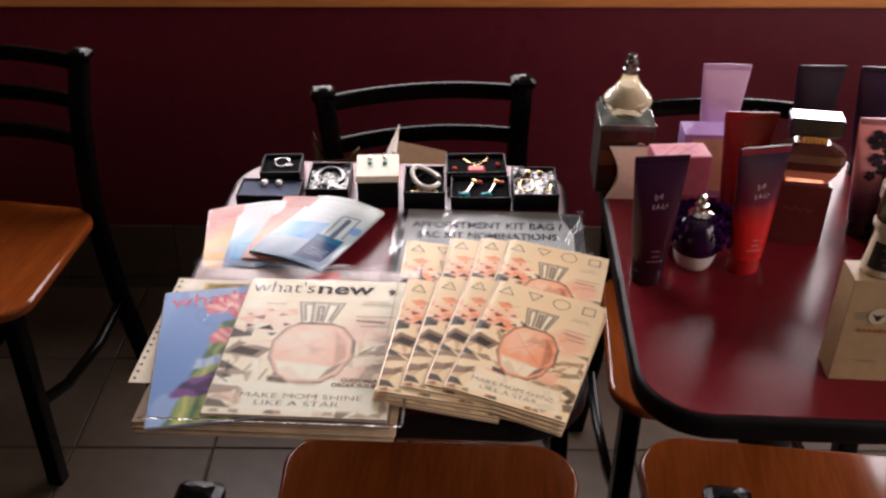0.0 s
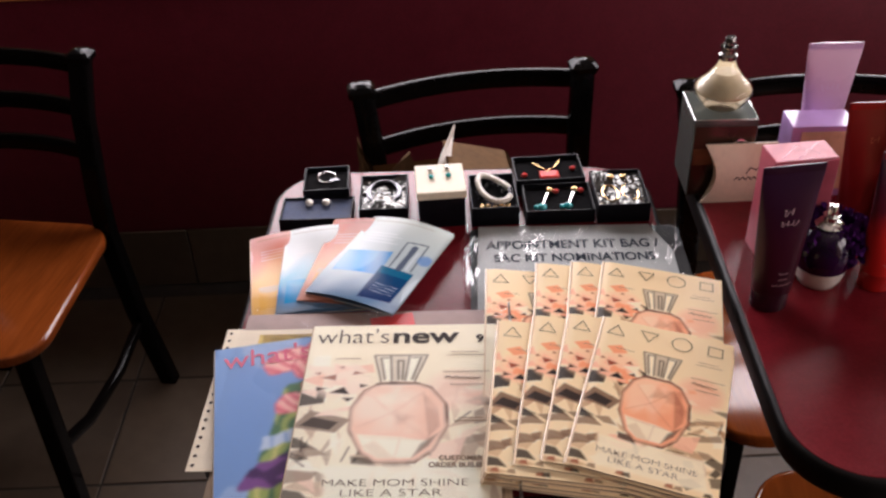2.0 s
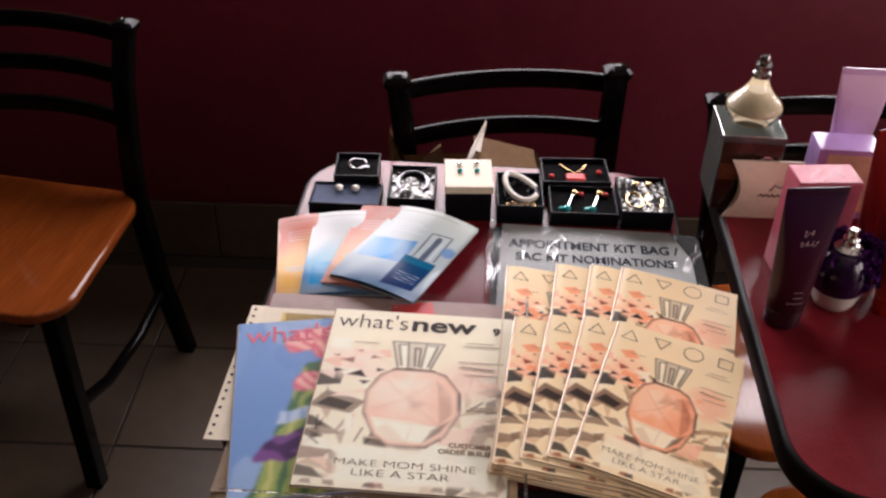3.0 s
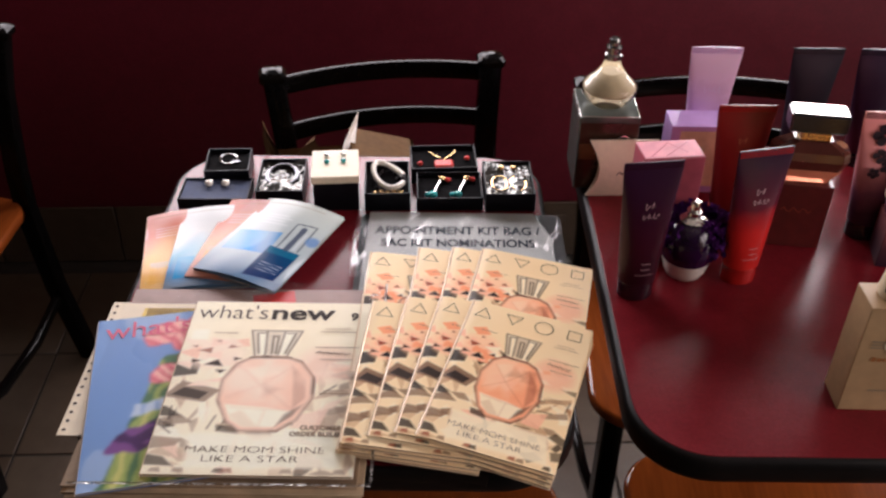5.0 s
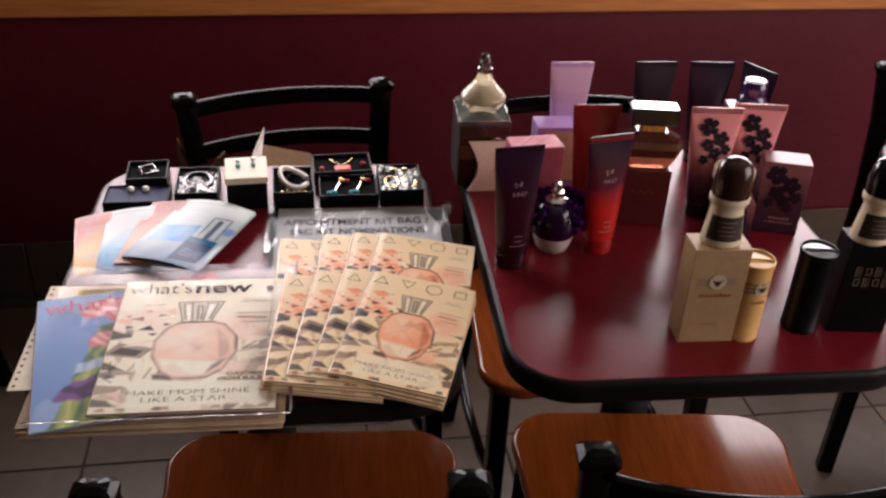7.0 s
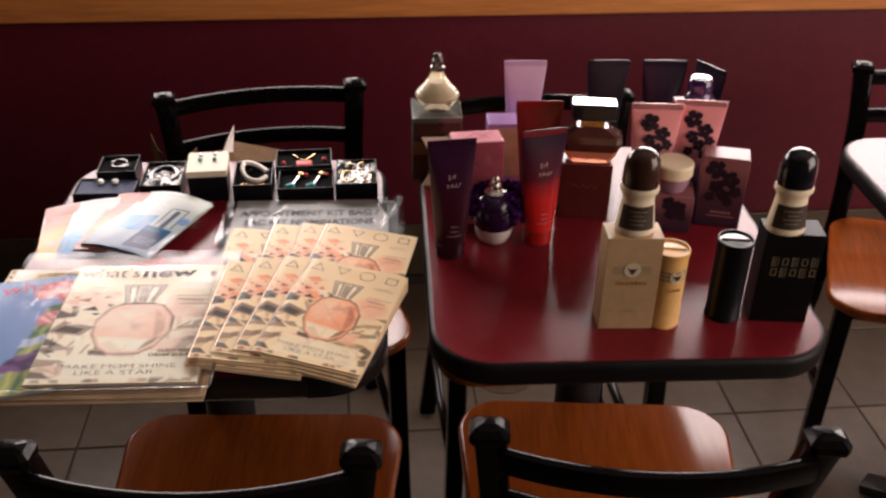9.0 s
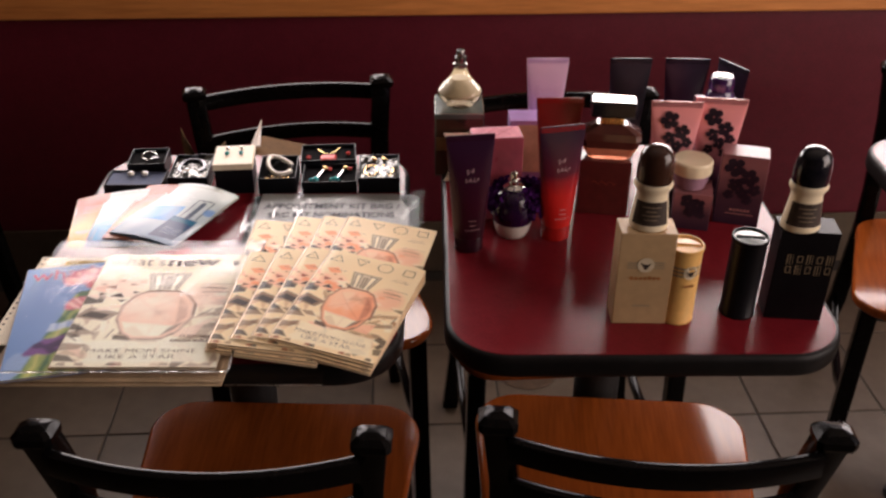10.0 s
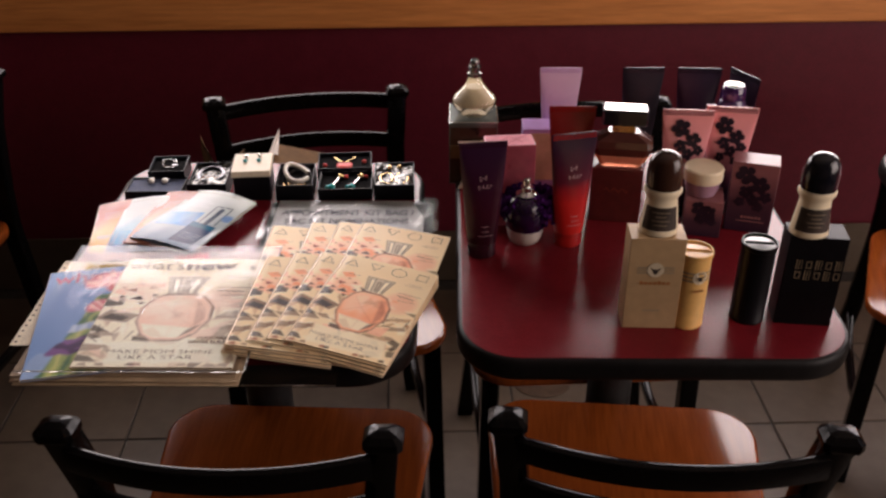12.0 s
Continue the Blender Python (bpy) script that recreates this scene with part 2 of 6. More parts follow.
def join(bm, other, m=None):
    me = bpy.data.meshes.new("tmp")
    other.to_mesh(me)
    other.free()
    if m is not None:
        me.transform(m)
    bm.from_mesh(me)
    bpy.data.meshes.remove(me)
    return bm


def lathe(profile, seg=32, sx=1.0, sy=1.0, bm=None, at=(0, 0, 0)):
    """A turned form from (radius, height) pairs."""
    bm = bm or bmesh.new()
    rings = []
    for r, z in profile:
        if r < 1e-5:
            rings.append([bm.verts.new((at[0], at[1], at[2] + z))])
        else:
            rings.append([bm.verts.new((at[0] + r * sx * math.cos(2 * math.pi * k / seg), at[1] + r * sy * math.sin(2 * math.pi * k / seg), at[2] + z)) for k in range(seg)])
    for a, b in zip(rings, rings[1:]):
        for k in range(seg):
            q = (k + 1) % seg
            if len(a) == 1 and len(b) == 1:
                continue
            if len(a) == 1:
                bm.faces.new((a[0], b[q], b[k]))
            elif len(b) == 1:
                bm.faces.new((a[k], a[q], b[0]))
            else:
                bm.faces.new((a[k], a[q], b[q], b[k]))
    return bm


def rounded(w0, w1, d, r, seg=8):
    """Outline of a rounded slab, counter-clockwise: back width w0, front width w1 (towards +y), depth d."""
    pts = []
    for cx, cy, a0 in ((w1 / 2 - r, d / 2 - r, 0), (-w1 / 2 + r, d / 2 - r, 90), (-w0 / 2 + r, -d / 2 + r, 180), (w0 / 2 - r, -d / 2 + r, 270)):
        for k in range(seg + 1):
            a = radians(a0 + 90 * k / seg)
            pts.append((cx + r * math.cos(a), cy + r * math.sin(a)))
    return pts


def slab(outline, z0, z1, r=0.0, seg=3):
    bm = bmesh.new()
    top = bm.faces.new([bm.verts.new((x, y, z1)) for x, y in outline])
    low = bmesh.ops.extrude_face_region(bm, geom=[top])
    bmesh.ops.translate(bm, verts=[v for v in low["geom"] if isinstance(v, bmesh.types.BMVert)], vec=(0, 0, z0 - z1))
    if r:
        rim = [e for e in bm.edges if abs(e.verts[0].co.z - e.verts[1].co.z) < 1e-6]
        bmesh.ops.bevel(bm, geom=rim, offset=r, segments=seg, profile=0.5, affect="EDGES")
    return bm


def sweep(points, w, d, side=(1, 0, 0), r=0.004, bm=None):
    """A bar of w by d along points, w measured along side."""
    bm = bm or bmesh.new()
    side = Vector(side).normalized()
    pts = [Vector(p) for p in points]
    shape = rounded(w, w, d, r, 2)
    rings = []
    for k, p in enumerate(pts):
        along = (pts[min(k + 1, len(pts) - 1)] - pts[max(k - 1, 0)]).normalized()
        s = (side - along * side.dot(along)).normalized()
        u = along.cross(s)
        rings.append([bm.verts.new(p + s * x + u * y) for x, y in shape])
    n = len(shape)
    for a, b in zip(rings, rings[1:]):
        for k in range(n):
            bm.faces.new((a[k], a[(k + 1) % n], b[(k + 1) % n], b[k]))
    bm.faces.new(rings[0][::-1])
    bm.faces.new(rings[-1])
    return bm


def polys(items, z, bm=None):
    """Flat printed shapes, each a list of corners."""
    bm = bm or bmesh.new()
    for pts in items:
        bm.faces.new([bm.verts.new((p[0], p[1], z)) for p in pts])
    return bm


def stroke(pts, w, z, bm=None, closed=False):
    """A printed line of width w along points."""
    bm = bm or bmesh.new()
    if closed:
        pts = pts + pts[:1]
    for a, b in zip(pts, pts[1:]):
        a, b = Vector((*a, 0)), Vector((*b, 0))
        t = (b - a).normalized()
        s = Vector((-t.y, t.x, 0)) * w / 2
        e = t * w * 0.3
        bm.faces.new([bm.verts.new((*(p.xy), z)) for p in (a - s - e, b - s + e, b + s + e, a + s - e)])
    return bm


def letters(text, size, material, parent, m, name="lettering", bold=0.0, width=None, label=""):
    """Words in Blender's own font, as a flat mesh, from its lower left corner."""
    cu = bpy.data.curves.new("words", "FONT")
    cu.body, cu.size, cu.offset = text, size, bold
    ob = new("words", cu)
    me = bpy.data.meshes.new_from_object(ob.evaluated_get(bpy.context.evaluated_depsgraph_get()))
    bpy.data.objects.remove(ob)
    bpy.data.curves.remove(cu)
    if width:
        got = max(v.co.x for v in me.vertices)
        for v in me.vertices:
            v.co.x *= width / got
    me.materials.clear()
    me.materials.append(material)
    return part(name, me, material, parent, label, m)


def ngon(cx, cy, rx, ry, n, turn=0.0, jitter=0.0, rng=random):
    return [(cx + rx * (1 + jitter * rng.uniform(-1, 1)) * math.cos(turn + 2 * math.pi * k / n), cy + ry * (1 + jitter * rng.uniform(-1, 1)) * math.sin(turn + 2 * math.pi * k / n)) for k in range(n)]


def prism(sections, bm=None):
    """A form lofted through octagonal sections of (half width, half depth, cut, height)."""
    bm = bm or bmesh.new()
    rings = []
    for hw, hd, c, z in sections:
        pts = [(hw - c, -hd), (hw, -hd + c), (hw, hd - c), (hw - c, hd), (-hw + c, hd), (-hw, hd - c), (-hw, -hd + c), (-hw + c, -hd)]
        rings.append([bm.verts.new((x, y, z)) for x, y in pts])
    for p0, p1 in zip(rings, rings[1:]):
        for k in range(8):
            bm.faces.new((p0[k], p0[(k + 1) % 8], p1[(k + 1) % 8], p1[k]))
    bm.faces.new(rings[0][::-1])
    bm.faces.new(rings[-1])
    return bm




def print_ink(name, rough=0.34, spec=0.25, coat=0.0):
    """Printer's ink on coated paper: the colours come with the sheet."""
    m = mat(name, (0.5, 0.5, 0.5), rough, var=0.0, scale=26, bump=0.04, spec=spec, coat=coat)
    n, link = m.node_tree.nodes, m.node_tree.links.new
    src, grain, mul = n.new("ShaderNodeAttribute"), n.new("ShaderNodeTexNoise"), n.new("ShaderNodeMix")
    src.attribute_name = "print"
    grain.inputs["Scale"].default_value, grain.inputs["Detail"].default_value = 160, 3
    mul.data_type, mul.blend_type = "RGBA", "SOFT_LIGHT"
    mul.inputs[0].default_value = 0.25
    link(src.outputs["Color"], mul.inputs[6])
    link(grain.outputs[0], mul.inputs[7])
    link(mul.outputs[2], n["Principled BSDF"].inputs["Base Color"])
    return m


PRINT_SAMPLE = print_ink("sample_print", 0.12, 0.12)
PRINT, PRINT_GLOSSY = print_ink("cover_print", 0.36, 0.14, coat=0.04), print_ink("glossy_cover_print", 0.28, 0.32)


def painted(name, w, h, n, colour, material, parent, z, bend=0.0, curl=0.0):
    """A printed sheet on a fine grid: colour(u, v) gives its inks; its left edge bends down into the spine, and it may curl."""
    cols, rows = n, round(n * h / w)
    u, v = np.meshgrid(np.linspace(0, 1, cols + 1), np.linspace(0, 1, rows + 1))
    drop = np.clip(1 - u * w / 0.013, 0, 1) ** 2 * bend
    verts = np.stack([((u - 0.5) * w).ravel(), ((v - 0.5) * h).ravel(), (z - drop + curl * np.sin(np.pi * u) * (0.6 + 0.4 * v) + 0.3 * curl * np.sin(2 * np.pi * v + 3 * u)).ravel()], 1)
    i, k = np.meshgrid(np.arange(cols), np.arange(rows))
    a = (k * (cols + 1) + i).ravel()
    me = bpy.data.meshes.new(name)
    me.from_pydata(verts.tolist(), [], np.stack([a, a + 1, a + cols + 2, a + cols + 1], 1).tolist())
    inks = np.concatenate([np.clip(colour(u, v), 0, 1).reshape(-1, 3), np.ones((u.size, 1))], 1)
    me.attributes.new("print", "FLOAT_COLOR", "POINT").data.foreach_set("color", inks.ravel())
    me.materials.append(material)
    me.polygons.foreach_set("use_smooth", [True] * len(me.polygons))
    me.update()
    return part(name, me, material, parent)


def lay(col, mask, ink):
    """Lay an ink over a picture where the mask is 1."""
    return col + (np.array(ink) - col) * mask[..., None]


def facet(u, v, pts, aspect, soft=0.010):
    """1 inside a convex outline, 0 outside, with a soft edge."""
    area = sum(pts[k - 1][0] * pts[k][1] - pts[k][0] * pts[k - 1][1] for k in range(len(pts)))
    inside = np.full(u.shape, 9.0)
    for k in range(len(pts)):
        (a, b), (c, d) = pts[k - 1], pts[k]
        ex, ey = c - a, (d - b) * aspect
        dist = (ex * (v - b) * aspect - ey * (u - a)) / max(1e-6, math.hypot(ex, ey)) * (1 if area > 0 else -1)
        inside = np.minimum(inside, dist)
    return np.clip(0.5 + inside / soft, 0, 1)


def pen(u, v, pts, aspect, width, soft=0.006):
    """1 along a drawn line."""
    best = np.full(u.shape, 9.0)
    for (a, b), (c, d) in zip(pts, pts[1:]):
        ex, ey = c - a, (d - b) * aspect
        s = np.clip(((u - a) * ex + (v - b) * aspect * ey) / max(1e-9, ex * ex + ey * ey), 0, 1)
        best = np.minimum(best, np.hypot(u - a - s * ex, (v - b) * aspect - s * ey))
    return np.clip((width - best) / soft + 0.5, 0, 1)


def wobble(u, v, seed, amount):
    """Small waves that roughen an outline."""
    return (u + amount * (np.sin(37 * v + seed) + np.sin(61 * u + 29 * v + 2 * seed)), v + amount * (np.sin(41 * u + 1.7 * seed) + np.sin(53 * v - 31 * u + seed)))


# ---- structure ----
wall = pose(0, 1.295, 0, 0, 0, WALL_TURN)
floor = tagged(new("floor", finish(block(-4.0, 4.0, -4.2, 2.2, -0.10, -0.003, 0), "floor", GROUT, False)), "beige ceramic tile floor with dark grout joints", "floor", kind="structure")
T = 0.31
TILE_ORIGIN = Matrix.Translation((-0.79, 0.595, 0)) @ Matrix.Rotation(radians(WALL_TURN), 4, "Z")
tile_mesh = finish(block(0.0025, T - 0.0025, 0.0025, T - 0.0025, -0.008, 0.0, 0.0018, seg=1), "tile", TILE)
far_tiles = bmesh.new()
near = []
for i in range(-10, 16):
    for j in range(-14, 2):
        p = TILE_ORIGIN @ Vector((i * T, j * T, 0))
        if -2.1 < p.x < 1.9 and p.y > -1.3:
            near.append((i, j))
        else:
            join(far_tiles, block(0.0025, T - 0.0025, 0.0025, T - 0.0025, -0.008, 0.0, 0), TILE_ORIGIN @ Matrix.Translation((i * T, j * T, 0)))
tagged(part("outer_tiles", far_tiles, TILE, floor, smooth=False), kind="stuff")

wall_north = tagged(new("wall_north", finish(block(-4.0, 4.0, 0.010, 0.20, 0.0, 0.86, 0), "wall_north", WALL_PAINT, False)), "burgundy painted half wall under the windows", "wall", kind="structure")
wall_north.matrix_basis = wall
baseboard = tagged(new("baseboard", finish(block(-4.0, 4.0, 0.004, 0.0095, 0.0, 0.165, 0), "baseboard", GROUT, False)), "beige tile baseboard along the burgundy wall", "baseboard", kind="structure")
baseboard.matrix_basis = wall
trim = tagged(new("trim"), "honey-stained wooden window sill rail on the wall", "sill", kind="structure")
trim.matrix_basis = wall
sill = block(-4.0, 4.0, -0.028, 0.20, 0.785, 0.955, 0.006)
part("sill_rail", sill, SILL_WOOD, trim)
part("sill_board", block(-4.0, 4.0, -0.05, 0.20, 0.957, 0.985, 0.006), SILL_WOOD, trim)


def window(index, cx, half, top):
    w = tagged(new("window_%d" % index), "wide shop window in a dark bronze frame", "window", kind="structure")
    w.matrix_basis = wall @ Matrix.Translation((cx, 0, 0))
    for name, b in (("window_frame", block(-half - 0.07, -half, 0.05, 0.17, 0.987, top + 0.05, 0.003)), ("window_frame", block(half, half + 0.07, 0.05, 0.17, 0.987, top + 0.05, 0.003)),
                    ("window_frame", block(-half + 0.001, half - 0.001, 0.06, 0.16, 0.987, 1.03, 0.003)), ("window_frame", block(-half + 0.001, half - 0.001, 0.06, 0.16, top, top + 0.05, 0.003))):
        part(name, b, ALUMINIUM, w)
    pane = part("pane", block(-half, half, 0.138, 0.144, 1.03, top, 0), GLASS, w)
    pane.visible_shadow = False
    return w


for k, (cx, half, top) in enumerate(BAYS):
    window(k + 1, cx, half, top)
    over = tagged(new("wall_north_lintel", finish(block(cx - half - 0.07, cx + half + 0.07, 0.0, 0.20, top + 0.051, HEAD, 0), "lintel", PLASTER, False)), "plain tan wall over a shop window", "wall", kind="structure")
    over.matrix_basis = wall
header = tagged(new("wall_north_head", finish(block(-4.0, 4.0, 0.0, 0.20, HEAD + 0.002, 2.75, 0), "wall_north_head", PLASTER, False)), "plain tan wall above the shop windows", "wall", kind="structure")
header.matrix_basis = wall
edges = [-4.0] + [e for cx, half, top in BAYS for e in (cx - half - 0.071, cx + half + 0.071)] + [4.0]
for x0, x1 in zip(edges[::2], edges[1::2]):
    if x1 - x0 > 0.01:
        pier = tagged(new("wall_north_pier", finish(block(x0, x1, 0.0, 0.20, 0.987, HEAD, 0), "pier", PLASTER, False)), "plain tan wall beside the windows", "wall", kind="structure")
        pier.matrix_basis = wall
tagged(new("wall_west", finish(block(-3.3, -3.15, -4.3, 1.6, 0, 2.75, 0), "wall_west", PLASTER, False)), "plain tan interior wall", "wall", kind="structure")
tagged(new("wall_south", finish(block(-3.3, 3.0, -4.3, -4.15, 0, 2.75, 0), "wall_south", PLASTER, False)), "plain tan interior wall", "wall", kind="structure")
# the east wall is unseen; its opening is added for the fill lamp
east = bmesh.new()
for b in (block(2.5, 2.65, -4.15, -2.1, 0, 2.75, 0), block(2.5, 2.65, 0.2, 1.8, 0, 2.75, 0), block(2.5, 2.65, -2.1, 0.2, 0, 0.7, 0), block(2.5, 2.65, -2.1, 0.2, 2.3, 2.75, 0)):
    join(east, b)
tagged(new("wall_east", finish(east, "wall_east", PLASTER, False)), "plain tan wall out of view, with an opening added for fill light", "wall", kind="structure")
tagged(new("ceiling", finish(block(-3.4, 3.4, -4.4, 1.9, 2.752, 2.85, 0), "ceiling", CEILING, False)), "plain white ceiling", "ceiling", kind="structure")
tagged(new("ground", finish(block(-300, 300, -300, 300, -0.3, -0.101, 0), "ground", mat("grey_asphalt", (0.06, 0.06, 0.06), 0.9, var=0.2, scale=30, bump=0.3), False)), "grey asphalt ground outside the windows", "ground", kind="structure")

# ---- tables ----


def table(x0, x1, y0, y1, label):
    w, d = x1 - x0, y1 - y0
    t = thing("cafe_table", pose((x0 + x1) / 2, (y0 + y1) / 2, 0), label, "table", "cafe tables")
    part("tabletop", slab(rounded(w - 0.016, w - 0.016, d - 0.016, 0.082, 10), 0.720, 0.75, 0.0008), LAMINATE, t)
    outer, inner = rounded(w, w, d, 0.090, 10), rounded(w - 0.0164, w - 0.0164, d - 0.0164, 0.0818, 10)
    bm = bmesh.new()
    n = len(outer)
    prof = [(1, 0.7495), (0.6, 0.7490), (0.25, 0.7465), (0.04, 0.741), (0, 0.737), (0, 0.724), (0.1, 0.719), (0.3, 0.716), (1, 0.716)]
    rings = [[bm.verts.new((outer[k][0] + s * (inner[k][0] - outer[k][0]), outer[k][1] + s * (inner[k][1] - outer[k][1]), z)) for k in range(n)] for s, z in prof]
    rings.append(rings[0])
    for a, b in zip(rings, rings[1:]):
        for k in range(n):
            bm.faces.new((a[k], a[(k + 1) % n], b[(k + 1) % n], b[k]))
    part("edge_band", bm, EDGE_RUBBER, t, "black rubber edge band")
    part("mounting_plate", block(-0.16, 0.16, -0.16, 0.16, 0.7005, 0.7195, 0.003), CAST_IRON, t)
    part("column", lathe([(0.0, 0.03), (0.06, 0.03), (0.05, 0.05), (0.040, 0.07), (0.040, 0.68), (0.055, 0.699), (0, 0.699)], 28), CAST_IRON, t)
    base = bmesh.new()
    for a in (0, 90):
        pts = [(-0.16, 0, 0.012), (-0.13, 0, 0.02), (-0.05, 0, 0.045), (0.05, 0, 0.045), (0.13, 0, 0.02), (0.16, 0, 0.012)]
        join(base, sweep(pts, 0.055, 0.024, (0, 1, 0), 0.006), pose(0, 0, 0.0, 0, 0, a + 45))
    part("base_cross", base, CAST_IRON, t)
    return t


table(-0.622, -0.068, -0.090, 0.552, "burgundy laminate cafe table covered with catalogues and jewellery boxes")
table(-0.011, 0.551, -0.073, 0.595, "burgundy laminate cafe table with black edge, set with cosmetics")
table(0.805, 1.36, -0.03, 0.625, "burgundy laminate cafe table standing empty beside a chair")

# ---- chairs ----


def chair(m, label):
    c = thing("ladder_back_chair", m, label, "chair", "cafe chairs")
    bm = slab(rounded(0.40, 0.452, 0.41, 0.075, 8), 0.428, 0.450, 0.007, 3)
    part("seat", bm, SEAT_WOOD, c, "orange-brown stained plywood seat")
    for s in (-1, 1):
        x = s * 0.192
        post = part("back_post", sweep([(x + s * 0.014, -0.234, 0.0), (x - s * 0.006, -0.210, 0.22), (x - s * 0.016, -0.200, 0.43), (x - s * 0.016, -0.206, 0.52), (x - s * 0.011, -0.226, 0.68), (x, -0.252, 0.795)], 0.038, 0.032, (1, 0, 0), 0.006), BLACK_STEEL, c)
        cap = prism([(0.0215, 0.0185, 0.005, -0.010), (0.0235, 0.0205, 0.006, -0.006), (0.0235, 0.0205, 0.006, 0.003), (0.0165, 0.0135, 0.005, 0.0095), (0.006, 0.004, 0.002, 0.0125)])
        part("post_cap", cap, CAP_PLASTIC, post, "black plastic post cap", pose(x, -0.2525, 0.7935, -4, 0, 0), smooth=False)
        part("front_leg", sweep([(s * 0.196, 0.178, 0.0), (s * 0.190, 0.160, 0.427)], 0.034, 0.034, (1, 0, 0), 0.005), BLACK_STEEL, c)
        part("side_stretcher", sweep([(s * 0.193, -0.19, 0.20), (s * 0.193, -0.08, 0.17), (s * 0.193, 0.06, 0.17), (s * 0.193, 0.152, 0.20)], 0.018, 0.022, (1, 0, 0), 0.005), BLACK_STEEL, c)
        part("seat_rail", sweep([(s * 0.17, -0.19, 0.417), (s * 0.17, 0.16, 0.417)], 0.02, 0.02, (1, 0, 0), 0.003), BLACK_STEEL, c)
    for z, y in ((0.764, -0.269), (0.681, -0.251), (0.597, -0.235)):
        pts = [((0.178 - (0.764 - z) * 0.09) * u, y - 0.033 * (1 - u * u), z) for u in [k / 8 - 1 for k in range(17)]]
        part("back_slat", sweep(pts, 0.034, 0.014, (0, 0, 1), 0.004), BLACK_STEEL, c)
    part("front_rail", sweep([(-0.172, 0.158, 0.415), (0.172, 0.158, 0.415)], 0.022, 0.018, (0, 0, 1), 0.003), BLACK_STEEL, c)
    return c


first = chair(pose(-0.280, -0.015, 0, 0, 0, -2), "black metal ladder-back chair with orange-brown wooden seat")
for x, y, rz, label in ((0.260, -0.005, -4.5, "black metal ladder-back chair, brown wooden seat, pushed under the table"),
                        (-0.275, 0.528, 191, "black metal ladder-back chair holding a paper bag"),
                        (0.235, 0.479, 183.5, "black metal ladder-back chair tucked under the cosmetics table"),
                        (-1.268, 0.687, 172.5, "black metal ladder-back chair standing free by the wall"),
                        (1.091, 0.593, 163.1, "black metal ladder-back chair tucked under the empty table")):
    tagged(copy_thing(first, pose(x, y, 0, 0, 0, rz)), label)

# ---- printed matter ----
W, HT = 0.148, 0.230


